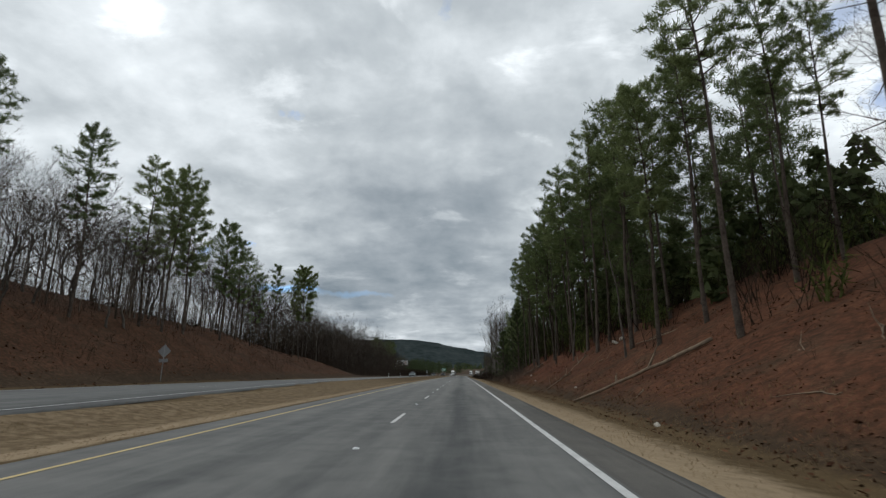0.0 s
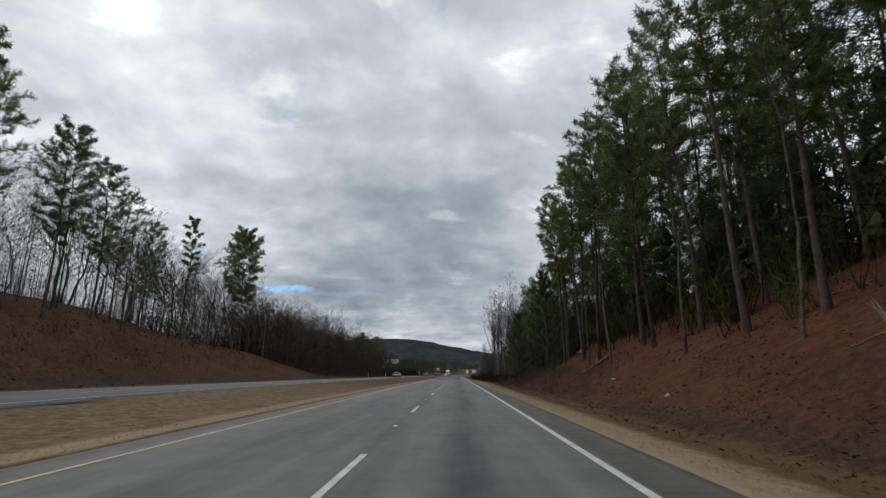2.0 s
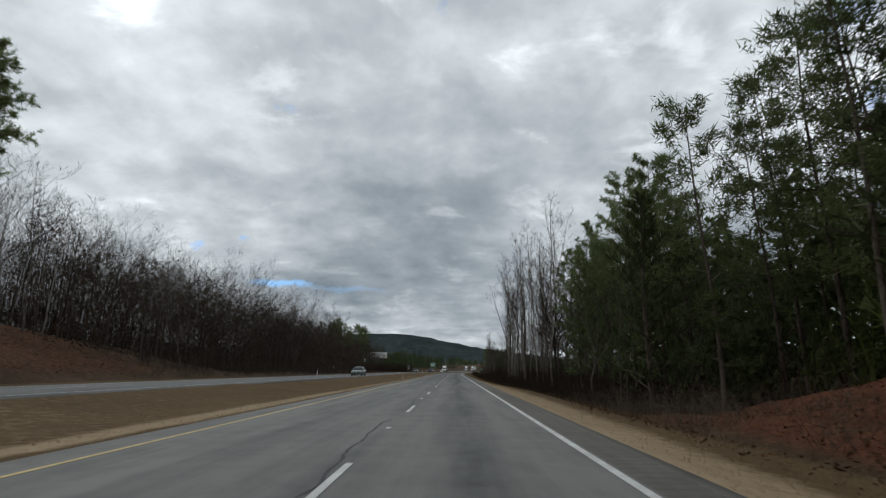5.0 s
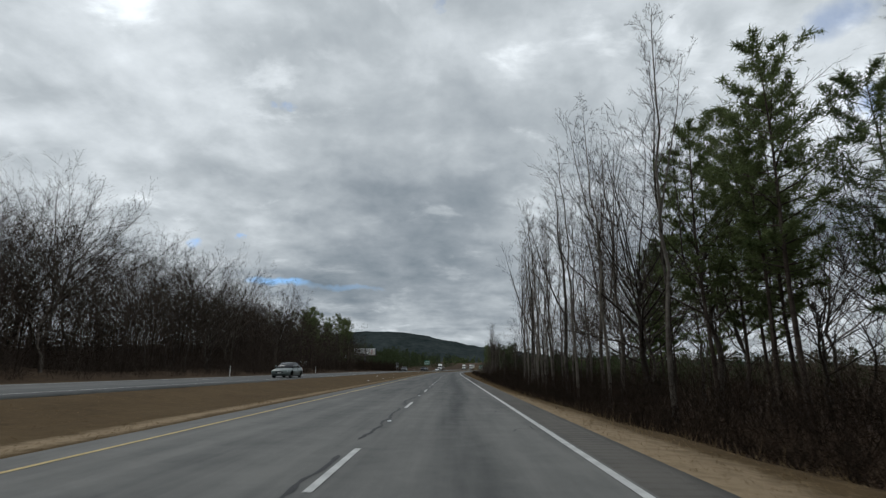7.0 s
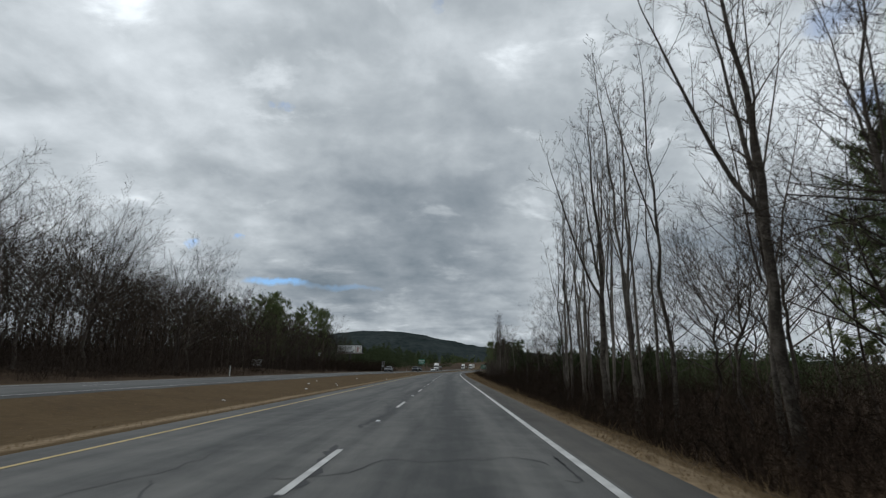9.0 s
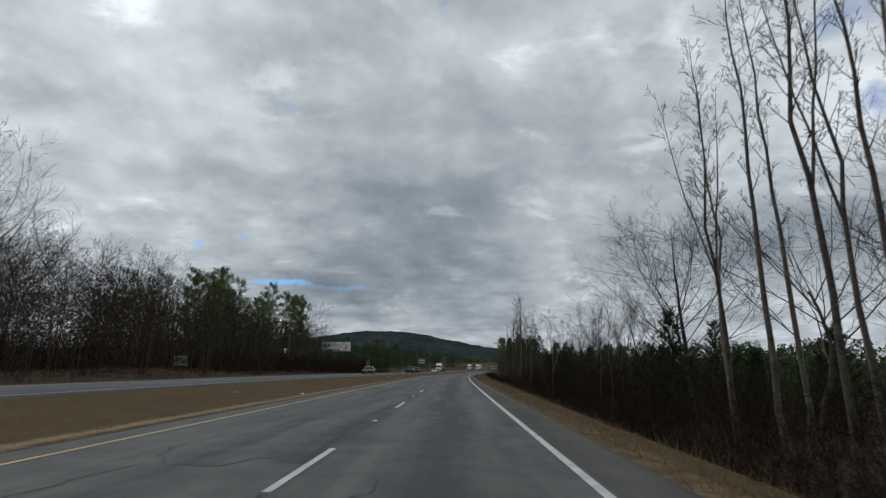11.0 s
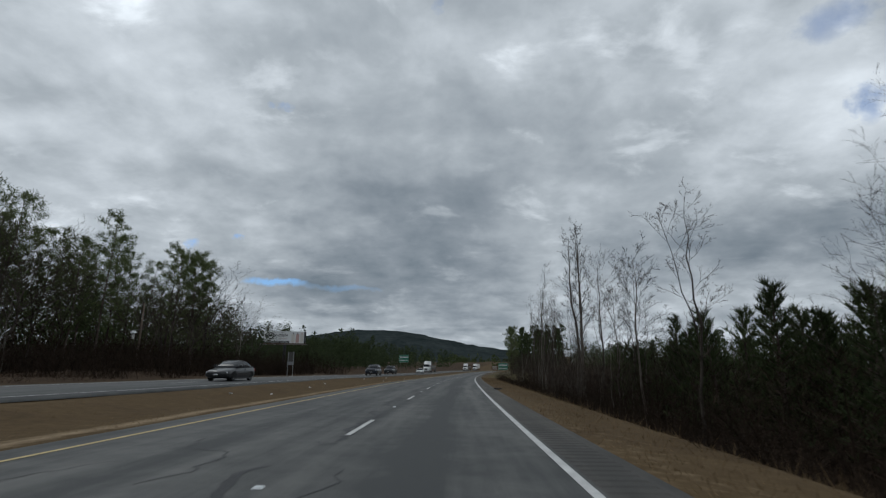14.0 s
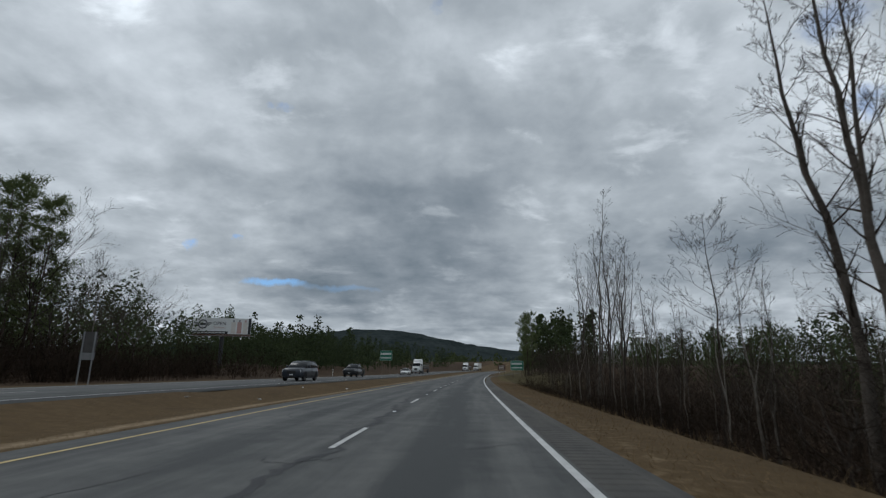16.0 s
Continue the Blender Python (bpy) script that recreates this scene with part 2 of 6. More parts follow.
def asphalt_material(name, dark, light, lane_wear=True):
    m, t, b = material(name, 0.82, 0, 0.35)
    p = position(t)
    uv = t.nodes.new("ShaderNodeUVMap").outputs[0]          # u: metres across, v: metres along
    sep = node(t, "ShaderNodeSeparateXYZ")
    t.links.new(uv, sep.inputs[0])
    stretch = node(t, "ShaderNodeMapping")
    stretch.inputs["Scale"].default_value = (1.0, 0.06, 1)
    t.links.new(uv, stretch.inputs[0])
    streak = noise_node(t, stretch.outputs[0], 1.6, 5, 0.6)
    broad = noise_node(t, p, 0.16, 3)
    blotch = noise_node(t, p, 1.3, 5, 0.6, 0.4)
    grit = noise_node(t, p, 70, 3, 0.7)
    fac = math_node(t, "MULTIPLY_ADD", streak, 0.45, math_node(t, "MULTIPLY_ADD", blotch, 0.25, math_node(t, "MULTIPLY_ADD", grit, 0.2, math_node(t, "MULTIPLY", broad, 0.1))))
    if lane_wear:
        # oil-darkened band down the middle of each lane, polished tracks beside it
        for cx, w, g in ((1.75, 0.5, -0.12), (-2.0, 0.45, -0.04), (0.72, 0.35, 0.03), (2.8, 0.35, 0.03), (0.0, 0.14, -0.05)):
            q = math_node(t, "MULTIPLY", math_node(t, "SUBTRACT", sep.outputs[0], cx), 1 / w)
            fac = math_node(t, "MULTIPLY_ADD", math_node(t, "EXPONENT", math_node(t, "MULTIPLY", math_node(t, "MULTIPLY", q, q), -1.0)), g, fac)
    # tone by distance along the road: palest on one stretch, darker beyond
    tone_along = ramp_node(t, math_node(t, "MULTIPLY", sep.outputs[1], 0.0025), [(0.05, (0.49,) * 3), (0.17, (0.58,) * 3), (0.30, (0.565,) * 3), (0.42, (0.45,) * 3), (0.6, (0.42,) * 3)])
    fac = math_node(t, "ADD", fac, math_node(t, "SUBTRACT", tone_along, 0.5))
    col = ramp_node(t, fac, [(0.34, dark), (0.62, light)])
    t.links.new(col, b.inputs["Base Color"])
    bump_to(t, b, grit, 0.5, 0.006)
    return m


def ground_material():
    """Dry grass on the verges, red needle litter on the banks, brown leaf litter in the woods, by the zones of the land."""
    m, t, b = material("ground_cover", 0.95, 0, 0.06)
    p = position(t)

    def att(name):
        n = t.nodes.new("ShaderNodeAttribute")
        n.attribute_name = name
        return n.outputs["Fac"]
    fine, mid, big = noise_node(t, p, 28, 4, 0.65), noise_node(t, p, 3.2, 6, 0.6, 0.3), noise_node(t, p, 0.35, 4)
    v = math_node(t, "MULTIPLY_ADD", fine, 0.45, math_node(t, "MULTIPLY_ADD", mid, 0.35, math_node(t, "MULTIPLY", big, 0.2)))
    grass = ramp_node(t, v, [(0.30, (0.060, 0.041, 0.022)), (0.52, (0.105, 0.072, 0.038)), (0.72, (0.165, 0.118, 0.066))])
    red = ramp_node(t, v, [(0.36, (0.028, 0.013, 0.008)), (0.50, (0.098, 0.038, 0.021)), (0.66, (0.18, 0.080, 0.046))])
    wood = ramp_node(t, v, [(0.33, (0.022, 0.015, 0.010)), (0.52, (0.060, 0.040, 0.025)), (0.7, (0.13, 0.088, 0.057))])
    soil = ramp_node(t, v, [(0.33, (0.22, 0.165, 0.105)), (0.52, (0.285, 0.215, 0.138)), (0.7, (0.35, 0.27, 0.178))])
    green = ramp_node(t, v, [(0.33, (0.04, 0.045, 0.015)), (0.52, (0.12, 0.12, 0.045)), (0.7, (0.22, 0.2, 0.09))])

    def mask(a):
        n = node(t, "ShaderNodeClamp")
        t.links.new(math_node(t, "MULTIPLY_ADD", math_node(t, "ADD", a, math_node(t, "MULTIPLY_ADD", mid, 0.6, -0.3)), 2.4, -0.7), n.inputs[0])
        return n.outputs[0]
    patch = node(t, "ShaderNodeClamp")                  # dark weedy and leafy patches on the banks
    t.links.new(math_node(t, "MULTIPLY_ADD", noise_node(t, p, 0.45, 5, 0.65, 0.4), 5.0, -2.55), patch.inputs[0])
    red = mix_node(t, math_node(t, "MULTIPLY", patch.outputs[0], 0.75), red, wood)
    grass = mix_node(t, math_node(t, "MULTIPLY", patch.outputs[0], 0.4), grass, wood)
    col = mix_node(t, mask(att("red")), wood, red)
    col = mix_node(t, mask(att("grass")), col, grass)
    col = mix_node(t, mask(att("soil")), col, soil)
    col = mix_node(t, mask(att("green")), col, green)
    t.links.new(col, b.inputs["Base Color"])
    bump_to(t, b, v, 0.4, 0.03)
    return m


def leafy(m):
    """Lets part of the light through thin leaves."""
    t = m.node_tree
    b = t.nodes["Principled BSDF"]
    tr = t.nodes.new("ShaderNodeBsdfTranslucent")
    t.links.new(b.inputs["Base Color"].links[0].from_socket, tr.inputs[0])
    mix = node(t, "ShaderNodeMixShader", i0=0.55)
    t.links.new(b.outputs[0], mix.inputs[1])
    t.links.new(tr.outputs[0], mix.inputs[2])
    t.links.new(mix.outputs[0], t.nodes["Material Output"].inputs["Surface"])
    return m


M_ASPHALT = asphalt_material("worn_asphalt", (0.056, 0.058, 0.058), (0.178, 0.176, 0.165))
M_ASPHALT_OPP = asphalt_material("pale_worn_asphalt", (0.060, 0.062, 0.062), (0.156, 0.156, 0.150), False)
M_SHOULDER = asphalt_material("dark_shoulder_asphalt", (0.052, 0.049, 0.045), (0.128, 0.118, 0.104), False)
M_CRACK = grained("crack_sealant", (0.014, 0.014, 0.015), (0.036, 0.036, 0.038), 3, 50, 0.6, 0.3)
M_WHITE = grained("worn_white_paint", (0.36, 0.36, 0.35), (0.74, 0.74, 0.72), 2.5, 60, 0.7, 0.3, 0.004, 0.22)
M_YELLOW = grained("worn_yellow_paint", (0.40, 0.31, 0.15), (0.64, 0.49, 0.22), 2.5, 60, 0.7, 0.3, 0.004, 0.22)
M_GROUND = ground_material()
M_PINE_BARK = grained("pine_bark", (0.036, 0.028, 0.022), (0.125, 0.10, 0.082), 2.2, 9, 0.95, 0.9, 0.05, 0.2, by_object=0.2, spec=0.06)
M_BARK = grained("grey_bark", (0.035, 0.029, 0.024), (0.13, 0.112, 0.095), 2.0, 14, 0.95, 0.6, 0.03, 0.2, by_object=0.35, spec=0.06)
M_TWIG = grained("bare_twigs", (0.032, 0.026, 0.021), (0.095, 0.077, 0.061), 0.7, 6, 0.95, 0, by_object=0.4, spec=0.06)
M_PALE_BARK = grained("pale_bark", (0.05, 0.043, 0.036), (0.22, 0.195, 0.165), 2.4, 12, 0.9, 0.5, 0.02, 0.2, by_object=0.3, spec=0.06)
M_NEEDLE = leafy(grained("pine_needles", (0.078, 0.108, 0.042), (0.20, 0.235, 0.10), 0.5, 5, 0.7, 0, spread=0.22, by_object=0.35, by_island=0.15, spec=0.06))
M_NEEDLE_DULL = leafy(grained("dull_needles", (0.058, 0.078, 0.034), (0.15, 0.178, 0.076), 0.15, 5, 0.75, 0, by_island=0.25, spec=0.06))
# needle colour darkened to carry the self-shading of dense evergreen crowns
M_NEEDLE_SHADED = grained("self_shaded_needles", (0.026, 0.037, 0.016), (0.072, 0.090, 0.038), 0.3, 5, 0.75, 0, by_object=0.3, by_island=0.25, spec=0.06)
M_WOODS = grained("leafless_wood", (0.050, 0.039, 0.030), (0.155, 0.122, 0.094), 0.3, 4, 0.95, 0, by_island=0.5, spec=0.06)
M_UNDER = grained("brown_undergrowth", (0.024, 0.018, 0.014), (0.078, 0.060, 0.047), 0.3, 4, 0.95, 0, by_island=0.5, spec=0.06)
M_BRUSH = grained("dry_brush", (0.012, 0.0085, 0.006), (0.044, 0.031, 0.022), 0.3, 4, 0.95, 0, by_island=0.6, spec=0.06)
M_STRAW = grained("dry_grass", (0.14, 0.098, 0.05), (0.36, 0.265, 0.155), 0.4, 4, 0.9, 0, by_island=0.4, spec=0.06)
M_STRAW_BROWN = grained("brown_grass", (0.10, 0.070, 0.038), (0.27, 0.19, 0.108), 0.4, 4, 0.9, 0, by_island=0.4, spec=0.06)
M_LITTER = grained("fallen_leaves", (0.055, 0.026, 0.015), (0.135, 0.066, 0.038), 0.5, 4, 0.9, 0, by_island=0.9, spec=0.06)
M_EVERGREEN = leafy(grained("evergreen_leaves", (0.03, 0.045, 0.014), (0.13, 0.15, 0.045), 0.4, 4, 0.6, 0, by_island=0.5, spec=0.06))


# ---- mesh helpers ----
def mesh_of(name, verts, faces, mat, smooth_faces=False):
    me = bpy.data.meshes.new(name)
    me.from_pydata(np.asarray(verts, float).reshape(-1, 3), [], faces if isinstance(faces, list) else faces.tolist())
    me.materials.append(mat)
    if smooth_faces:
        me.polygons.foreach_set("use_smooth", [True] * len(me.polygons))
    me.update()
    return me


def child(name, me, parent, label=""):
    ob = new(name, me)
    ob.parent = parent
    return tagged(ob, label)


def part(name, bm, mat, parent, label=""):
    me = bpy.data.meshes.new(name)
    bm.to_mesh(me)
    bm.free()
    me.materials.append(mat)
    return child(name, me, parent, label)


def box_into(bm, x0, x1, y0, y1, z0, z1, bevel=0.0):
    vs = [bm.verts.new(c) for c in ((x0, y0, z0), (x1, y0, z0), (x1, y1, z0), (x0, y1, z0), (x0, y0, z1), (x1, y0, z1), (x1, y1, z1), (x0, y1, z1))]
    fs = [bm.faces.new([vs[i] for i in q]) for q in ((3, 2, 1, 0), (4, 5, 6, 7), (0, 1, 5, 4), (1, 2, 6, 5), (2, 3, 7, 6), (3, 0, 4, 7))]
    if bevel:
        bmesh.ops.bevel(bm, geom=list({e for f in fs for e in f.edges}), offset=bevel, segments=2, affect="EDGES", profile=0.7)
    return bm


def box(x0, x1, y0, y1, z0, z1, bevel=0.0):
    return box_into(bmesh.new(), x0, x1, y0, y1, z0, z1, bevel)


def cylinder(r, h, sides=12, r2=None, m=Matrix()):
    bm = bmesh.new()
    bmesh.ops.create_cone(bm, cap_ends=True, segments=sides, radius1=r, radius2=r if r2 is None else r2, depth=h, matrix=m @ Matrix.Translation((0, 0, h / 2)))
    return bm


class Stock:
    """Gathers vertices and faces of one mesh."""

    def __init__(self):
        self.v, self.f = [], []

    def tube(self, pts, radii, sides=5, cap=False):
        base = len(self.v)
        pts = [np.asarray(p, float) for p in pts]
        for i, (p, r) in enumerate(zip(pts, radii)):
            d = pts[min(i + 1, len(pts) - 1)] - pts[max(i - 1, 0)]
            d = d / (np.linalg.norm(d) + 1e-9)
            a = np.cross(d, (0.31, 0.95, 0.05) if abs(d[1]) < 0.9 else (1, 0, 0))
            a = a / (np.linalg.norm(a) + 1e-9)
            b = np.cross(d, a)
            for k in range(sides):
                w = 2 * math.pi * k / sides
                self.v.append(p + r * (math.cos(w) * a + math.sin(w) * b))
        for i in range(len(pts) - 1):
            for k in range(sides):
                q, n = base + i * sides, (k + 1) % sides
                self.f.append((q + k, q + n, q + sides + n, q + sides + k))
        if cap:
            self.f.append(tuple(base + (len(pts) - 1) * sides + k for k in range(sides)))

    def blade(self, p, d, width, side):
        """A narrow leaf-shaped triangle from p along d."""
        n = len(self.v)
        self.v += [p - side * width / 2, p + side * width / 2, p + d]
        self.f.append((n, n + 1, n + 2))

    def mesh(self, name, mat, smooth_faces=False):
        return mesh_of(name, self.v, self.f, mat, smooth_faces)


def strip(name, s_list, profile, mat, z_add=0.0, rel=True):
    """A sheet swept along the road: profile(s) gives pairs (x, z) over the road."""
    verts, faces, uv = [], [], []
    n = None
    for s in s_list:
        pr = profile(s)
        n = len(pr)
        for x, z in pr:
            verts.append(on_road(s, x, z + z_add))
            uv.append((x, s))
    for i in range(len(s_list) - 1):
        for k in range(n - 1):
            a = i * n + k
            faces.append((a, a + 1, a + n + 1, a + n))
    me = mesh_of(name, verts, faces, mat, True)
    layer = me.uv_layers.new(name="UVMap")
    idx = np.empty(len(me.loops), int)
    me.loops.foreach_get("vertex_index", idx)
    layer.data.foreach_set("uv", np.array(uv, float)[idx].ravel())
    return new(name, me)


# ---- ground: one sheet to the horizon ----
def spaced(lo, hi, fine_lo, fine_hi, step, growth):
    a, v, d = [], fine_hi, step
    while v < hi:
        a.append(v)
        d *= growth
        v += d
    a.append(hi)
    b, v, d = [], fine_lo, step
    while v > lo:
        d *= growth
        v -= d
        b.append(max(v, lo))
    return sorted(set(b)) + list(np.arange(fine_lo, fine_hi, step)) + a


def build_ground():
    ss = np.array(spaced(-300, 4200, -20, 420, 2.0, 1.12))
    cross = list(np.arange(-60, -24, 1.2)) + list(np.linspace(-24, -4.85, 22)) + [-4.6, -2, 2, 4.5] + list(np.linspace(4.7, 9.5, 10)) + list(np.arange(10.2, 40, 0.9))
    xs = np.array(sorted(set([-1500, -900, -600, -400, -280, -200, -150, -115, -90, -72] + cross + [42, 46, 52, 60, 75, 95, 130, 180, 260, 400, 600, 900, 1300])))
    S, X = np.meshgrid(ss, xs, indexing="ij")
    X = X.copy()
    Z = terrain(S, X)
    rs = np.random.RandomState(4)
    rough = (X > 8) | (X < opp_far(S) - 3)
    Z = Z + rs.normal(0, 1, Z.shape) * np.where(rough, 0.06, 0.012)
    far = np.maximum(S - 500, 0)
    Z = Z + np.where(np.abs(X) > 30, far * 0.004, 0)
    # a tan field rising at the end of the view
    field = smooth(S, 560, 800) * np.exp(-((X - 50) / 120) ** 2)
    Z = Z + 10 * field
    x, y, z = on_road(S, X, Z)
    n, m = S.shape
    verts = np.stack([x, y, z], -1).reshape(-1, 3)
    i, j = np.meshgrid(np.arange(n - 1), np.arange(m - 1), indexing="ij")
    a = (i * m + j).ravel()
    faces = np.stack([a, a + 1, a + m + 1, a + m], 1)
    me = mesh_of("ground", verts, faces, M_GROUND, True)
    near, farx = opp_near(S), opp_far(S)
    cut = 1 - smooth(S, 88, 118)
    lbank = 1 - smooth(S, 120, 165)
    zones = {
        "red": cut * smooth(X, 7.2, 9.5) * (0.58 + 0.42 * smooth(S, 42, 66)) + lbank * smooth(farx - X, 1.6, 5) * 0.45 + (1 - cut) * 0.25 * (X > 8),
        "grass": np.where((X < 0) & (X > farx - 1.8), 1.0, 0) + np.where(X > 0, 1 - smooth(X - verge_edge(S), -0.2, 0.7 + 0.3 * cut), 0) + 0.3 * (np.abs(X) > 300) + field,
        "soil": np.where(X > 0, (1 - smooth(X, 5.4, verge_edge(S))) * (0.75 - 0.45 * smooth(S, 100, 230)), 0) + np.where((X < EDGE_L) & (X > EDGE_L - 1.2), 0.72, 0) + np.where((X < EDGE_L) & (X > near), 0.42 * (1 - smooth(S, 60, 170)), 0),
        "green": smooth(S, 340, 370) * (X > 6) * (1 - smooth(X, 16, 26)) * 0.42,
    }
    for name, w in zones.items():
        at = me.attributes.new(name, "FLOAT", "POINT")
        at.data.foreach_set("value", np.clip(w, 0, 1).astype(np.float32).ravel())
    return tagged(new("ground", me), "red-brown wooded banks and tan dry grass verges", "ground", kind="structure")


build_ground()
ROAD_S = list(np.arange(-120, 520, 4.0)) + list(np.arange(520, 1300, 15.0))
road = strip("road", ROAD_S, lambda s: [(EDGE_L, -0.10), (EDGE_L + 0.02, 0.0), (-2, 0.0), (0, 0.0), (2, 0.0), (WHITE + 0.12, 0.0)], M_ASPHALT)
tagged(road, "worn grey two-lane asphalt highway carriageway", "road", kind="structure")


for name, prof in (("road_shoulder", [(WHITE + 0.12, 0.0), (3.78, 0.0)]), ("road_shoulder", [(4.46, 0.0), (EDGE_R - 0.04, -0.005), (EDGE_R, -0.10)])):
    tagged(strip(name, ROAD_S, lambda s: prof, M_SHOULDER), "narrow dark asphalt shoulder beside the white line", "shoulder", kind="structure")


def build_rumble():
    """Grooves milled across the shoulder, a hand deep and a foot apart, in runs with gaps."""
    ss, zz = [-120.0, 24.0], [0.0, 0.0]
    s = 24.0
    while s < 345:
        in_gap = any(a < s < b for a, b in ((52, 60), (142, 168), (196, 203)))
        for d, z in ((0.0, 0.0), (0.05, -0.011), (0.11, -0.011), (0.16, 0.0)):
            ss.append(s + d)
            zz.append(0.0 if in_gap else z)
        s += 0.32
    ss += [400.0, 1290.0]
    zz += [0.0, 0.0]
    depth = dict(zip(ss, zz))
    ob = strip("rumble_strip", ss, lambda s: [(3.78, 0.0), (3.80, depth[s]), (4.44, depth[s]), (4.46, 0.0)], M_SHOULDER)
    ob.data.polygons.foreach_set("use_smooth", [False] * len(ob.data.polygons))
    tagged(ob, "milled rumble strip in the dark asphalt shoulder", "rumble strip", kind="structure")


build_rumble()
opp = strip("road_opposite", list(np.arange(-120, 1200, 5.0)), lambda s: [(float(opp_far(s)), OPP_Z - 0.1), (float(opp_far(s)) + 0.05, OPP_Z), (float(opp_far(s) + opp_near(s)) / 2, OPP_Z + 0.03), (float(opp_near(s)) - 0.05, OPP_Z), (float(opp_near(s)), OPP_Z - 0.1)], M_ASPHALT_OPP)
tagged(opp, "pale worn asphalt of the opposite carriageway", "road", kind="structure")


def line(name, x, width, mat, label, s0=-100, s1=900, z=0.006, step=4.0):
    fx = x if callable(x) else (lambda s: x)
    ob = strip(name, list(np.arange(s0, s1, step)), lambda s: [(float(fx(s)) - width / 2, z), (float(fx(s)) + width / 2, z)], mat)
    return tagged(ob, label, "road marking", kind="structure")


line("edge_line_white", WHITE, 0.13, M_WHITE, "worn white edge line painted on asphalt")
line("edge_line_yellow", lambda s: np.interp(s, [0, 100, 230, 300], [-3.90, -3.98, -4.07, -4.06]), 0.10, M_YELLOW, "worn yellow edge line painted on asphalt")
line("edge_line_opposite", lambda s: opp_near(s) - 0.75, 0.11, M_WHITE, "white edge line of the opposite carriageway", z=OPP_Z + 0.018)
line("edge_line_opposite", lambda s: opp_far(s) + 1.4, 0.11, M_WHITE, "white edge line of the opposite carriageway", z=OPP_Z + 0.02)
DASH_ENDS = [-7.5, 4.7, 16.89, 29.25, 41.48, 53.39, 67.16, 79.66, 91.7, 103.7, 115.8, 127.86, 139.83, 152.15, 163.6, 175.79]
DASH_ENDS += [187.98 + 12.19 * k for k in range(40)]


def build_dashes():
    for e in DASH_ENDS:
        ob = strip("lane_dash", [e - 3.05, e - 2.0, e - 1.0, e], lambda s: [(-0.055, 0.007), (0.055, 0.007)], M_WHITE)
        tagged(ob, "worn white lane dash painted on asphalt", "road marking", group="lane dashes", kind="structure")
    for k in range(22):
        s = 10 + 12.19 * k * 2
        ob = strip("lane_dash_opposite", [s, s + 1.5, s + 3.05], lambda q: [(float(opp_near(q)) - 4.45, OPP_Z + 0.03), (float(opp_near(q)) - 4.35, OPP_Z + 0.03)], M_WHITE)
        tagged(ob, "white lane dash on the opposite carriageway", "road marking", group="opposite lane dashes", kind="structure")


build_dashes()


# ---- trees ----
def rvec(r, v):
    return np.array([r.uniform(-v, v) for _ in range(3)])


def unit(v):
    return v / (np.linalg.norm(v) + 1e-9)


def norm(a):
    return a / (np.linalg.norm(a, axis=-1, keepdims=True) + 1e-9)


def places(s, x, dz=0.0):
    """Many spots on the ground at once."""
    return np.stack(on_road(s, x, terrain(s, x) + dz), -1)


def blades_mesh(name, mat, base, tip, width, rs):
    """Many narrow triangles, one from each base to its tip."""
    d = tip - base
    side = norm(np.cross(d, rs.normal(0, 1, d.shape))) * (width / 2)[:, None]
    verts = np.stack([base - side, base + side, tip], 1).reshape(-1, 3)
    return mesh_of(name, verts, np.arange(len(verts)).reshape(-1, 3), mat)


TETRA = np.array([(1, 0, -0.5), (-0.6, 0.9, -0.5), (-0.6, -0.9, -0.5), (0, 0, 0.9)])
TETRA_F = [(0, 1, 3), (1, 2, 3), (2, 0, 3)]


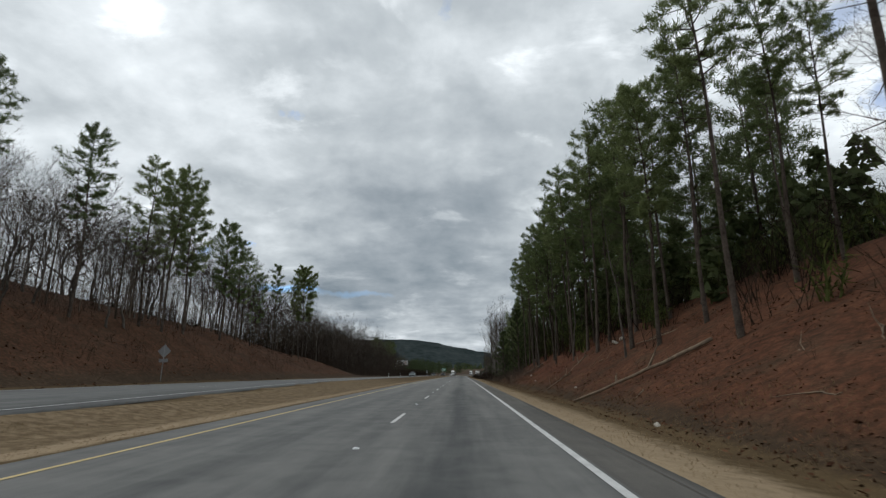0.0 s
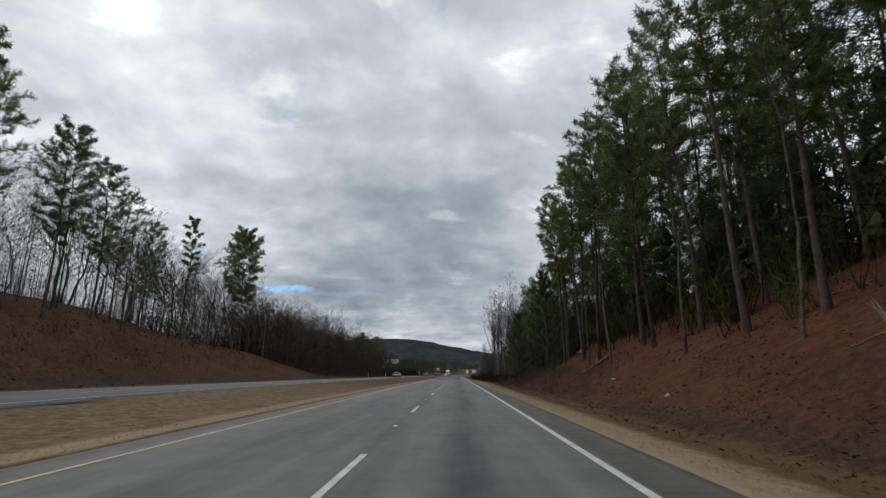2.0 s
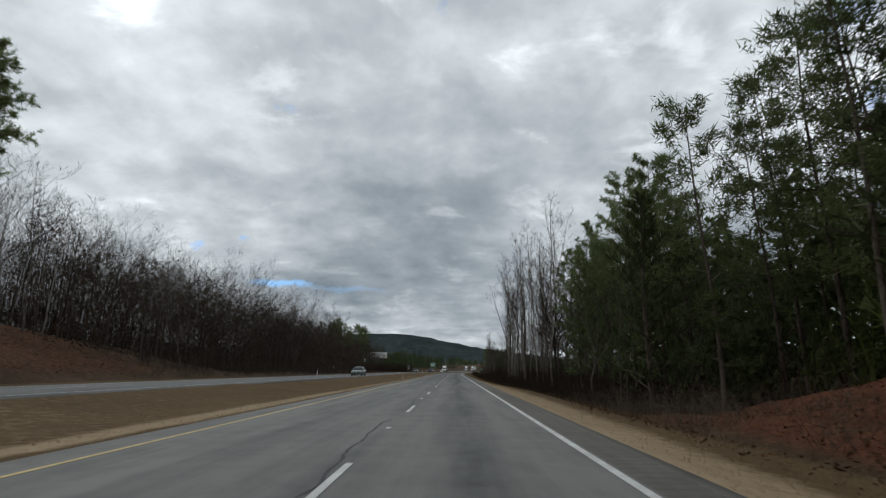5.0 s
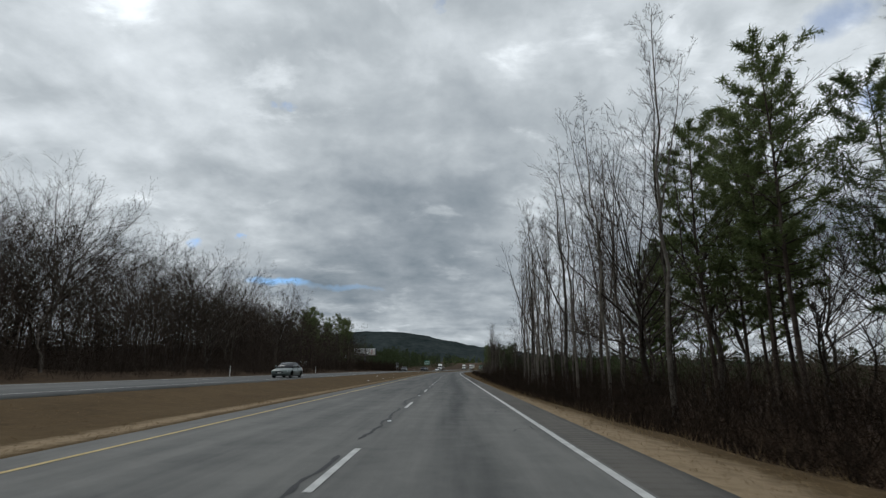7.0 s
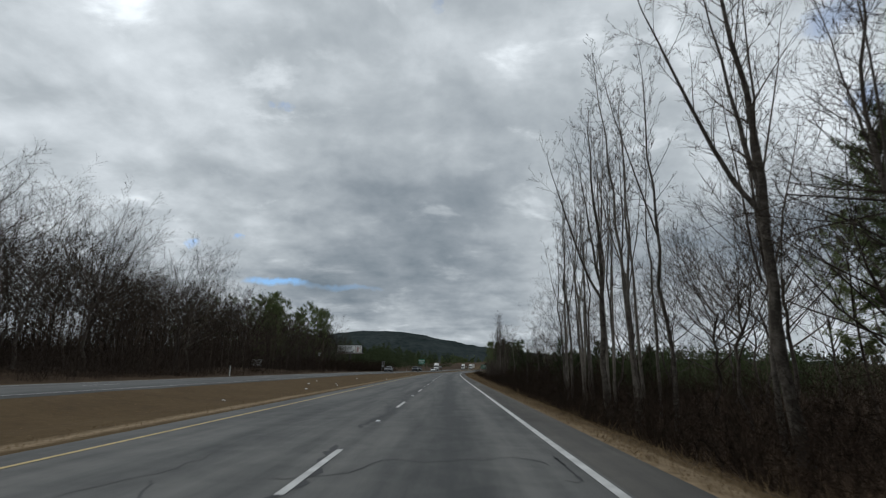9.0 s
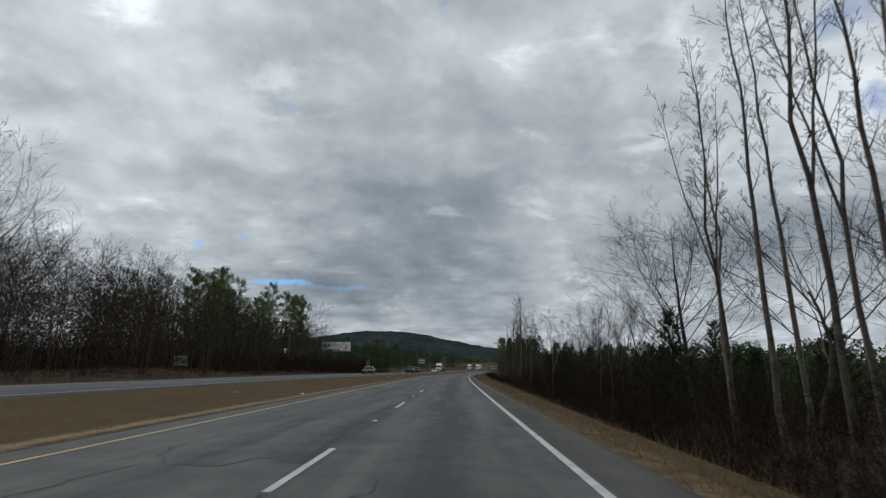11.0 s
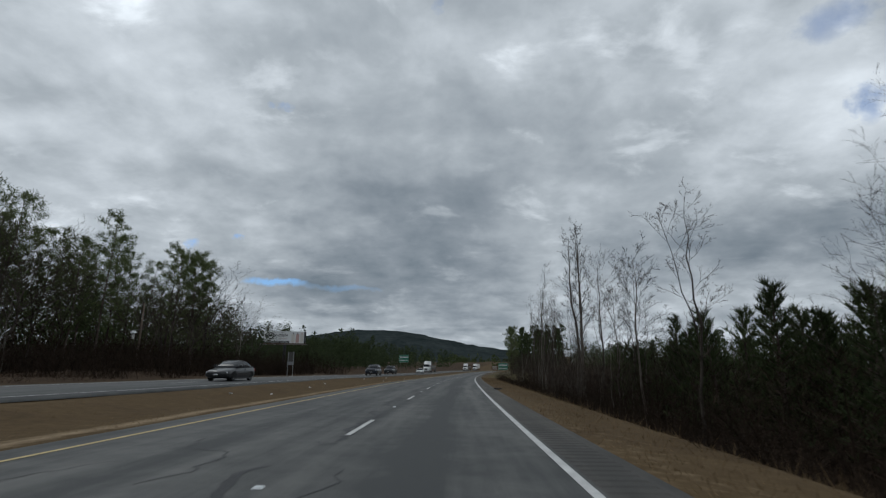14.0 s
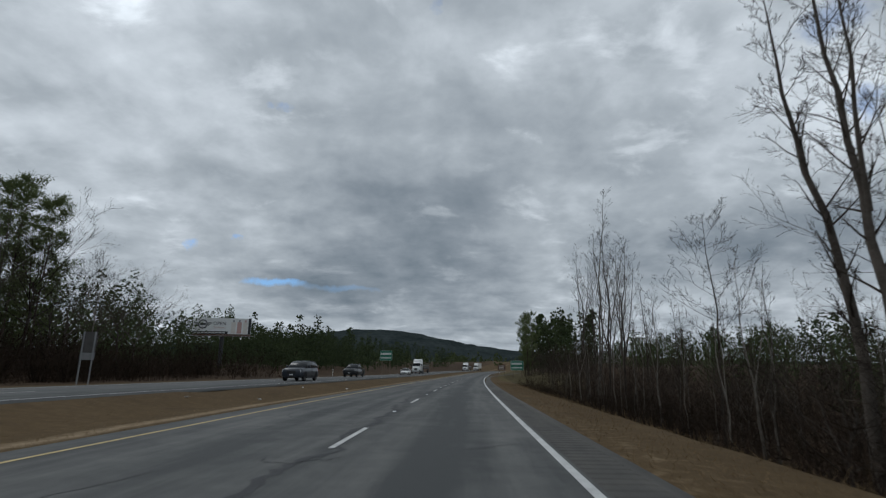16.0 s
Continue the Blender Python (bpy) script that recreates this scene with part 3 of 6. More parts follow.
class Bulk:
    """Gathers many branches or needles at once into one mesh."""

    def __init__(self):
        self.v, self.f, self.n = [], [], 0

    def add(self, verts, faces):
        verts = verts.reshape(-1, 3)
        self.v.append(verts)
        self.f += (np.asarray(faces) + self.n).tolist()
        self.n += len(verts)

    def tubes(self, pts, radii, sides):
        """Tapered tubes along polylines: pts (m, k, 3), radii (m, k)."""
        m, k = radii.shape
        d = norm(np.gradient(pts, axis=1))
        ref = np.where(np.abs(d[:, :1, 2:]) > 0.9, np.array([1.0, 0.2, 0.0]), np.array([0.1, 0.2, 1.0]))
        a = norm(np.cross(d, ref))
        b = np.cross(d, a)
        w = np.arange(sides) * 2 * math.pi / sides
        ring = a[:, :, None] * np.cos(w)[:, None] + b[:, :, None] * np.sin(w)[:, None]
        v = pts[:, :, None] + ring * radii[:, :, None, None]
        i, j, q = np.meshgrid(np.arange(m), np.arange(k - 1), np.arange(sides), indexing="ij")
        lo, hi = (i * k + j) * sides, (i * k + j + 1) * sides
        n = (q + 1) % sides
        self.add(v, np.stack([lo + q, lo + n, hi + n, hi + q], -1).reshape(-1, 4))

    def strips(self, pts, radii, rs):
        """Thin branches as narrow bands."""
        m, k = radii.shape
        side = norm(np.cross(pts[:, -1] - pts[:, 0], rs.normal(0, 1, (m, 3))))[:, None] * radii[..., None]
        v = np.stack([pts - side, pts + side], 2)
        i, j = np.meshgrid(np.arange(m), np.arange(k - 1), indexing="ij")
        a = (i * k + j) * 2
        self.add(v, np.stack([a, a + 1, a + 3, a + 2], -1).reshape(-1, 4))

    def blades(self, p, d, half, rs):
        """Narrow triangles from p along d."""
        side = norm(np.cross(d, rs.normal(0, 1, d.shape))) * np.broadcast_to(half, len(p))[:, None]
        self.add(np.stack([p - side, p + side, p + d], 1), np.arange(3 * len(p)).reshape(-1, 3))

    def mesh(self, name, mat, smooth_faces=False):
        return mesh_of(name, np.concatenate(self.v), self.f, mat, smooth_faces)


def run_out(p, d, length, segs, wig, up, rs):
    """Wandering polylines from p along d that bend upwards."""
    pts = [p]
    for _ in range(segs):
        d = norm(d + rs.normal(0, wig, d.shape) + np.array([0, 0, up]))
        p = p + d * (length / segs)[:, None]
        pts.append(p)
    return np.stack(pts, 1)


def sprout(pts, length, n, t0, t1, angle, ratio, rs):
    """Where and how n side branches leave each polyline: place, direction, length, share along the parent."""
    m, k = pts.shape[:2]
    t = t0 + (t1 - t0) * (np.arange(n) + rs.random_sample((m, n))) / n
    f = np.clip(t * (k - 1), 0, k - 1 - 1e-6)
    i = f.astype(int)
    row = np.arange(m)[:, None]
    a, b = pts[row, i], pts[row, i + 1]
    p, tan = a + (b - a) * (f - i)[..., None], norm(b - a)
    perp = norm(np.cross(tan, rs.normal(0, 1, (m, n, 3))))
    w = angle * rs.uniform(0.65, 1.3, (m, n, 1))
    d = tan * np.cos(w) + perp * np.sin(w)
    q = length[:, None] * ratio * rs.uniform(0.6, 1.15, (m, n)) * (1 - 0.55 * t)
    return p.reshape(-1, 3), d.reshape(-1, 3), q.ravel(), t.ravel()


def pine(seed, h=18.0, bare=0.45, spread=2.9, limbs=44, lets=9, dead=0.25, lean=0.02, fat=1.0, fine=True, needles=12):
    """A tall pine: bare lower trunk, short dead stubs, whorled limbs that carry brushes of needles on side shoots."""
    r, rs = random.Random(seed), np.random.RandomState(seed)
    root = tagged(new("pine_tree"), "tall pine with a bare dark trunk and ragged green crown", "tree")
    tr, need = Bulk(), Bulk()
    bend = rvec(r, lean * h)

    def trunk(u):
        u = np.asarray(u, float)
        return np.stack([bend[0] * u * u + 0.12 * np.sin(u * 7 + seed), bend[1] * u * u + 0.12 * np.cos(u * 6 + seed), u * h], -1)
    us = np.linspace(0, 1, 11)
    r0 = (0.0066 * h + 0.02) * fat
    spine = trunk(us)
    spine[0, 2] -= 0.4
    tr.tubes(spine[None], (r0 * np.where(us == 0, 1.25, 1 - 0.86 * us))[None], 8)
    if not fine:
        limbs, lets, needles = 32, 5, 10
    i = np.arange(limbs)
    w = (i + rs.random_sample(limbs)) / limbs
    u = bare + (0.985 - bare) * w
    prof = np.minimum(0.5 + 1.1 * w, np.sqrt(1 - (np.maximum(0, w - 0.4) / 0.66) ** 2))
    length = spread * prof * rs.uniform(0.6, 1.2, limbs)
    a = i * 2.4 + rs.uniform(-0.5, 0.5, limbs)
    d = norm(np.stack([np.cos(a), np.sin(a), rs.uniform(-0.05, 0.3, limbs) + 0.55 * w], 1))
    pts = run_out(trunk(u), d, length, 3, 0.1, 0.06, rs)
    rad = (0.042 * (1.2 - w) + 0.012)[:, None] * np.array([1, 0.7, 0.45, 0.15])
    if fine:
        tr.tubes(pts, rad, 3)
    else:
        tr.strips(pts, rad, rs)
    p, sd, q, t = sprout(pts, length, lets, 0.3, 1.0, 0.95, 0.42, rs)
    sd = norm(sd * np.array([1, 1, 0.7]) + np.array([0, 0, 0.15]))
    tip = p + sd * q[:, None]
    if fine:
        tr.strips(np.stack([p, tip], 1), np.tile([0.012, 0.004], (len(p), 1)), rs)
    spots = np.concatenate([tip, p + sd * (q * 0.5)[:, None], pts[:, -1], trunk(rs.uniform(0.97, 1.0, 3))])
    ways = np.concatenate([sd, sd, norm(pts[:, -1] - pts[:, -2]), np.tile([0, 0, 1.0], (3, 1))])
    # brushes of needles, swept outwards and up
    m = len(spots)
    size = rs.uniform(0.30, 0.46, m) if fine else rs.uniform(0.42, 0.68, m)
    way = norm(rs.normal(0, 0.75, (m, needles, 3)) + ways[:, None] * 0.45 + np.array([0, 0, 0.25]))
    dd = (way * (size[:, None] * rs.uniform(0.7, 1.15, (m, needles)))[..., None]).reshape(-1, 3)
    foot = (spots[:, None] - ways[:, None] * (size[:, None] * rs.uniform(0, 0.9, (m, needles)))[..., None] + rs.normal(0, 0.07 if fine else 0.2, (m, needles, 3))).reshape(-1, 3)
    need.blades(foot, dd, rs.uniform(0.020, 0.034, m * needles) if fine else rs.uniform(0.032, 0.055, m * needles), rs)
    # dead stubs below the crown
    n = int(60 * dead) if fine else 5
    a = rs.uniform(0, 6.3, n)
    p0 = trunk(rs.uniform(0.16, bare + 0.1, n))
    p2 = p0 + np.stack([np.cos(a), np.sin(a), rs.uniform(-0.25, 0.3, n)], 1) * rs.uniform(0.4, 1.9, n)[:, None]
    tr.tubes(np.stack([p0, (p0 + p2) / 2 + rs.normal(0, 0.05, (n, 3)), p2], 1), np.tile([0.022, 0.015, 0.004], (n, 1)), 3)
    child("trunk", tr.mesh("trunk", M_PINE_BARK, True), root)
    child("crown", need.mesh("crown", M_NEEDLE if fine else M_NEEDLE_DULL), root)
    root["height"] = h
    return root


def hardwood(seed, h=20.0, first=0.32, spread=0.44, leader=False, n=None, forks=1, pale=None, fat=1.0, thick=1.0, crook=1.0, rise=1.0, name=None):
    """A leafless tree. A leader runs to the top with short rising limbs; without one the trunk gives way to spreading limbs under a rounded crown."""
    rs = np.random.RandomState(seed)
    pale = leader if pale is None else pale
    n = n or ((28, 5, 4, 3) if leader else (14, 9, 7, 3))
    label = "tall slender leafless tree with pale grey bark" if pale else "tall leafless tree with dark bark and fine twigs" if leader else "leafless grey hardwood with a rounded crown of fine twigs"
    root = tagged(new(name or ("slender_tree" if leader else "bare_tree")), label, "tree")
    tr, br = Bulk(), Bulk()
    r0 = ((0.0050 if leader else 0.0085) * h + 0.02) * fat
    limb_p, limb_d, limb_l, limb_r, limb_u = [], [], [], [], []
    split = rs.uniform(0.4, 0.55)
    for fork in range(forks):
        segs = 12 if leader else 8
        top = h * (1 - 0.08 * fork) if leader else h * 0.56
        u = np.linspace(0, 1, segs + 1)
        drift = np.cumsum(rs.normal(0, (0.006 if leader else 0.011) * h * crook, (segs + 1, 2)), 0)
        drift = drift - drift[0]
        if fork:
            a = rs.uniform(0, 6.28)
            out = np.array([math.cos(a), math.sin(a)]) * h * (0.09 + 0.03 * fork)
            drift = np.stack([np.interp(np.minimum(u, split), u, base_drift[:, k]) for k in (0, 1)], 1) + out * (np.maximum(0, u - split) / (1 - split))[:, None] ** 0.8 + 0.5 * drift * (u > split)[:, None]
        else:
            base_drift = drift
        line_pts = np.concatenate([drift, (u * top)[:, None]], 1)
        line_pts[0, 2] -= 0.4
        rad = r0 * np.where(u == 0, 1.2, 1 - (0.92 if leader else 0.6) * u) * (0.75 if fork else 1)
        keep = u >= split - 0.06 if fork else u >= 0
        tr.tubes(line_pts[keep][None], np.maximum(rad[keep], 0.012)[None], 7)
        lo = (split + 0.05 if fork else first) / (1 if leader else 0.56)
        count = n[0] if fork == 0 else n[0] // 2
        uu = lo + (0.985 - lo) * ((np.arange(count) + rs.random_sample(count)) / count) ** (0.85 if leader else 0.8)
        a = np.arange(count) * 2.4 + rs.uniform(-0.5, 0.5, count)
        if leader:
            tilt = rs.uniform(0.8, 1.9, count) * rise
            length = h * spread * (1.2 - 0.85 * uu) * rs.uniform(0.55, 1.3, count) * np.minimum(1, 0.45 + 1.6 * (uu - lo))
        else:
            tilt = (0.55 + 1.7 * ((uu - lo) / (1 - lo)) ** 1.3 + rs.uniform(-0.15, 0.5, count)) * rise
            length = h * spread * rs.uniform(0.85, 1.15, count) * (1.0 + 0.12 * uu)
        limb_p.append(np.stack([np.interp(uu, u, line_pts[:, k]) for k in range(3)], 1))
        limb_d.append(norm(np.stack([np.cos(a), np.sin(a), tilt], 1)))
        limb_l.append(length)
        limb_r.append(np.interp(uu, u, rad) * (0.36 if leader else 0.56))
    p, d, length, rad = (np.concatenate(q) for q in (limb_p, limb_d, limb_l, limb_r))
    segs = 3 if leader else 5
    pts = run_out(p, d, length, segs, 0.11 * crook ** 0.5, 0.10, rs)
    (br if leader and fat < 2 else tr).tubes(pts, np.maximum(rad[:, None] * np.linspace(1, 0.22, segs + 1), 0.008), 3 if leader else 4)
    p, d, q, t = sprout(pts, length, n[1], 0.22, 1.0, 0.62, 0.56, rs)
    rad2 = np.maximum(np.repeat(rad, n[1]) * (1 - 0.75 * t) * 0.5, 0.007)
    pts2 = run_out(p, d, q, 3, 0.16, 0.09, rs)
    br.strips(pts2, rad2[:, None] * np.array([1.1, 0.85, 0.65, 0.4]), rs)
    p, d, q3, t = sprout(pts2, q, n[2], 0.2, 1.0, 0.62, 0.62, rs)
    bends = 2 if thick < 0.8 else 1
    pts3 = run_out(p, d, q3, bends, 0.2, 0.10, rs)
    br.strips(pts3, np.tile(np.linspace(0.011, 0.005, bends + 1) * thick, (len(p), 1)), rs)
    p, d, q4, t = sprout(pts3, q3, n[3], 0.25, 1.0, 0.6, 0.75, rs)
    br.blades(p, norm(d + np.array([0, 0, 0.12])) * q4[:, None], 0.0085 * thick, rs)
    stretch = h / max(float(v[:, 2].max()) for v in tr.v + br.v)
    for s in (tr, br):
        s.v = [np.where(v[:, 2:] > 0, v * np.array([1, 1, stretch]), v) for v in s.v]
    child("trunk", tr.mesh("trunk", M_PALE_BARK if pale else M_BARK, True), root)
    child("crown", br.mesh("crown", M_TWIG), root)
    root["height"] = h
    return root


def young_pine(seed, h=5.0):
    r = random.Random(seed)
    root = tagged(new("young_pine"), "young bushy green pine with upright tips", "tree")
    tr, need = Stock(), Stock()
    tr.tube([(0, 0, -0.2), (0.05, 0, h * 0.5), (0, 0.05, h * 0.97)], [0.07, 0.045, 0.012], 6)
    for i in range(60):
        u = 0.08 + 0.9 * (i + r.random()) / 60
        a = i * 2.4
        length = (1.5 * (1 - u) + 0.25) * r.uniform(0.6, 1.2)
        d = unit(np.array([math.cos(a), math.sin(a), 0.35 + 0.6 * u]))
        p0 = np.array([0, 0, u * h])
        tr.tube([p0, p0 + d * length], [0.018, 0.006], 3)
        for k in range(4):
            p = p0 + d * length * (0.35 + 0.22 * k)
            for _ in range(10):
                dd = unit(rvec(r, 1) + d * 0.6 + np.array([0, 0, 0.9])) * r.uniform(0.2, 0.34)
                need.blade(p + rvec(r, 0.05), dd, r.uniform(0.024, 0.042), unit(np.cross(dd, rvec(r, 1))))
    child("trunk", tr.mesh("trunk", M_PINE_BARK), root)
    child("crown", need.mesh("crown", M_NEEDLE_SHADED), root)
    root["height"] = h
    return root


def put_tree(source, s, x, h=None, turn=0.0, lean=(0, 0), wide=None):
    k = (h or source["height"]) / source["height"]
    w = wide or k
    m = Matrix.Translation(spot(s, x, -0.05)) @ Euler((lean[0], lean[1], turn)).to_matrix().to_4x4() @ Matrix.Diagonal((w, w, k, 1))
    return copy_thing(source, m)


RW = random.Random(11)
PINES = [pine(1, 20, 0.42, 3.3), pine(2, 20, 0.5, 3.0), pine(3, 19, 0.36, 3.5, dead=0.4), pine(4, 21, 0.55, 3.1), pine(5, 18, 0.28, 3.4, limbs=50), pine(6, 17, 0.45, 2.5, dead=0.5), pine(7, 21, 0.6, 2.8, dead=0.6, limbs=34)]
PINES_FAR = [pine(11, 19, 0.2, 3.3, fine=False), pine(12, 20, 0.35, 3.1, fine=False), pine(13, 18, 0.12, 3.4, fine=False), pine(14, 20, 0.28, 3.5, fine=False)]
LONE_PINE = pine(8, 20, 0.4, 4.0, limbs=80, lets=12, dead=0.3, needles=22)
DENSE_PINE = pine(10, 20, 0.36, 3.4, limbs=50, lets=10, dead=0.4)
THIN_PINE = pine(9, 17, 0.55, 1.7, limbs=26, lets=9, dead=0.6)
OAKS = [hardwood(21, 20, 0.24, 0.50, thick=0.95, rise=0.7), hardwood(22, 19, 0.2, 0.54, thick=0.95, rise=0.7), hardwood(24, 21, 0.28, 0.46, thick=0.95, rise=0.7)]
OAKS_FAR = [hardwood(25, 20, 0.24, 0.50, n=(12, 7, 6, 3), thick=1.7, rise=0.7), hardwood(26, 18, 0.2, 0.54, n=(12, 7, 6, 3), thick=1.7, rise=0.7), hardwood(27, 21, 0.28, 0.48, n=(12, 7, 6, 3), thick=1.7, rise=0.7), hardwood(28, 19, 0.3, 0.46, n=(13, 7, 6, 3), thick=1.6, rise=0.7)]
BIG_OAK = hardwood(29, 20, 0.2, 0.52, n=(16, 10, 9, 4), thick=0.6)
SLENDER = [hardwood(31, 25, 0.42, 0.14, True, thick=0.95), hardwood(32, 26, 0.45, 0.18, True, forks=2, thick=0.95), hardwood(33, 23, 0.45, 0.15, True, forks=2, thick=0.95), hardwood(34, 24, 0.36, 0.2, True, forks=3, thick=0.95, pale=False, fat=1.2)]
STOUT = [hardwood(35, 18, 0.24, 0.15, True, n=(34, 5, 5, 3), pale=False, fat=1.7, thick=0.75), hardwood(39, 18, 0.28, 0.17, True, n=(34, 5, 5, 3), forks=2, pale=False, fat=1.7, thick=0.75)]
SAPLING = [hardwood(36, 12, 0.3, 0.2, True, n=(14, 4, 4, 2), pale=False, name="sapling", thick=0.8), hardwood(37, 11, 0.35, 0.22, True, n=(12, 4, 4, 2), forks=2, name="sapling", thick=0.8), hardwood(38, 13, 0.4, 0.16, True, n=(12, 4, 4, 2), name="sapling", thick=0.8)]
CROOKED = hardwood(46, 15, 0.34, 0.27, n=(11, 8, 7, 4), fat=0.75, thick=0.7, crook=2.4)
GREAT_TREE = hardwood(47, 25, 0.42, 0.22, True, n=(26, 6, 5, 3), forks=3, fat=1.6, thick=0.65)
SINGLE = hardwood(51, 14, 0.2, 0.36, True, n=(32, 6, 5, 3), pale=False, thick=0.75, rise=0.4)
ARMED = hardwood(52, 18, 0.22, 0.46, True, n=(22, 7, 6, 3), forks=2, pale=False, fat=1.2, thick=0.7, rise=0.5)
WITHERED = hardwood(53, 14, 0.35, 0.34, True, n=(26, 6, 6, 3), forks=2, pale=False, fat=1.2, thick=0.8, rise=0.6)
TWISTED = hardwood(54, 13, 0.3, 0.3, True, n=(16, 5, 5, 3), forks=2, pale=False, thick=0.75, crook=2.2, rise=0.8)
PALE_FORK = hardwood(55, 13, 0.35, 0.34, True, n=(24, 6, 5, 3), forks=2, thick=0.75, rise=0.8)
WIDE_OAK = hardwood(56, 22, 0.45, 0.7, True, n=(30, 7, 6, 4), pale=False, fat=2.2, thick=0.7, rise=0.25, name="bare_tree")
YOUNG = [young_pine(41, 5), young_pine(42, 4.4), young_pine(43, 5.6)]
SOURCES = PINES + PINES_FAR + [LONE_PINE, DENSE_PINE, THIN_PINE, BIG_OAK, CROOKED, GREAT_TREE, SINGLE, ARMED, WITHERED, TWISTED, PALE_FORK, WIDE_OAK] + OAKS + OAKS_FAR + SLENDER + STOUT + SAPLING + YOUNG


def scatter(r, n, s0, s1, x0, x1, gap, taken):
    out = []
    for _ in range(n * 12):
        if len(out) >= n:
            break
        s, x = r.uniform(s0, s1), r.uniform(x0, x1)
        if all((s - a) ** 2 + (x - b) ** 2 > gap * gap for a, b in taken):
            taken.append((s, x))
            out.append((s, x))
    return out


TAKEN = []


def plant(source, s, x, h, lean=0.03, wide=None, r=RW):
    TAKEN.append((s, x))
    return tagged(put_tree(source, s, x, h, r.uniform(0, 6.28), (r.uniform(-lean, lean), r.uniform(-lean, lean)), wide), group="roadside trees")


# pines on the cut bank
for s, x, k, h in ((21.7, 13.6, 6, 20), (28.5, 15.5, 6, 18), (31.5, 14.0, 5, 17), (35.7, 13.6, 1, 19.5), (43.2, 13.2, 6, 20), (46, 15.0, 0, 18), (50, 14.2, 2, 19), (54.2, 13.7, 3, 20), (60, 14.5, 1, 19), (63.5, 13.2, 4, 18), (66.7, 13.9, 6, 20.5), (70, 15, 0, 19), (72.6, 12.6, 3, 19.5), (76, 14.2, 6, 19), (79, 12.8, 3, 19), (82, 13.8, 6, 18.5), (85, 12.6, 3, 17), (89, 13.5, 1, 17)):
    plant(PINES[k], s, x, h)
tagged(put_tree(PINES[0], 13.6, 14.2, 23, 1.0, (0.0, -0.05)), group="roadside trees")
tagged(put_tree(PINES[6], 25, 18.5, 17, 2.0, (0.0, 0.0)), group="roadside trees")
for s, x in scatter(RW, 16, 34, 98, 15, 19, 2.6, TAKEN):
    plant(RW.choice(PINES[:1] + PINES_FAR), s, x, RW.uniform(16, 20))
for s, x in scatter(RW, 26, 36, 78, 17.5, 34, 2.6, TAKEN):
    plant(RW.choice(PINES_FAR), s, x, RW.uniform(15, 19))
for s, x in scatter(RW, 14, 90, 110, 15.5, 30, 2.4, TAKEN):
    plant(RW.choice(PINES_FAR), s, x, RW.uniform(14, 18) - 0.08 * max(0, s - 90))
for s, x in scatter(RW, 5, 76, 98, 14.5, 24, 2.6, TAKEN):
    plant(RW.choice((PINES[3], PINES[6], PINES[1])), s, x, RW.uniform(18, 21))
for s, x in scatter(RW, 14, 62, 96, 18, 34, 2.6, TAKEN):
    plant(RW.choice(PINES_FAR), s, x, RW.uniform(13, 17))
for s, x in scatter(RW, 2, 22, 34, 19, 28, 3.5, TAKEN):
    plant(RW.choice((PINES[3], PINES[6])), s, x, RW.uniform(13, 16))
for s, x in scatter(RW, 4, 14, 32, 17, 30, 3.5, TAKEN):
    plant(RW.choice(OAKS), s, x, RW.uniform(10, 13))
for s, x, k, h in ((34, 12.6, 0, 12), (49, 12.4, 2, 11), (57, 12.2, 1, 13), (68, 12.0, 2, 14), (75, 12.4, 0, 12)):
    plant(SAPLING[k], s, x, h)
for s, x in scatter(RW, 16, 92, 122, 9.5, 24, 2.2, TAKEN):
    plant(RW.choice(SAPLING + YOUNG[:1] + OAKS_FAR[:1]), s, x, RW.uniform(7, 12))
for s, x in scatter(RW, 20, 92, 128, 11.5, 26, 2.0, TAKEN):
    plant(RW.choice((PINES_FAR[0], PINES_FAR[2], PINES_FAR[3])), s, x, RW.uniform(11, 15))
# left bank: single pines among bare hardwoods
for s, x, source, h in ((36, -36.5, PINES[3], 20), (48, -36.5, PINES[1], 20), (58, -36, DENSE_PINE, 20), (61, -35, PINES[3], 21), (63.5, -37, DENSE_PINE, 20), (66.5, -35.4, DENSE_PINE, 21), (70, -37, PINES[0], 19), (75.8, -34.6, DENSE_PINE, 18.5), (79, -36.5, PINES[0], 17), (83, -35.5, DENSE_PINE, 17), (87, -36.5, PINES[0], 15), (92, -36, PINES[4], 13)):
    plant(source, s, x, h)
plant(THIN_PINE, 100.8, -35.8, 17.3)
plant(LONE_PINE, 118, -35.3, 20.5, lean=0.01)
for s, x in scatter(RW, 30, 20, 132, -41, -33.5, 2.6, TAKEN):
    plant(RW.choice(OAKS + SAPLING), s, x, RW.uniform(11, 16))
for s, x in scatter(RW, 44, 22, 135, -52, -35, 2.4, TAKEN):
    plant(RW.choice(OAKS_FAR), s, x, RW.uniform(12, 17))
for s, x in scatter(RW, 17, 134, 232, -41, -33.5, 3.6, TAKEN):
    plant(RW.choice(OAKS), s, x, RW.uniform(14, 16.5) + 5.0 * min(1, max(0, (s - 148) / 20)))
for s, x in scatter(RW, 18, 132, 215, -38, -28, 2.8, TAKEN):
    plant(RW.choice(SAPLING[:1] + OAKS_FAR), s, x, RW.uniform(8, 12))
for s, x in scatter(RW, 20, 132, 215, -52, -38, 3.0, TAKEN):
    plant(RW.choice(OAKS_FAR), s, x, RW.uniform(13.5, 16) + 5.0 * min(1, max(0, (s - 148) / 20)))
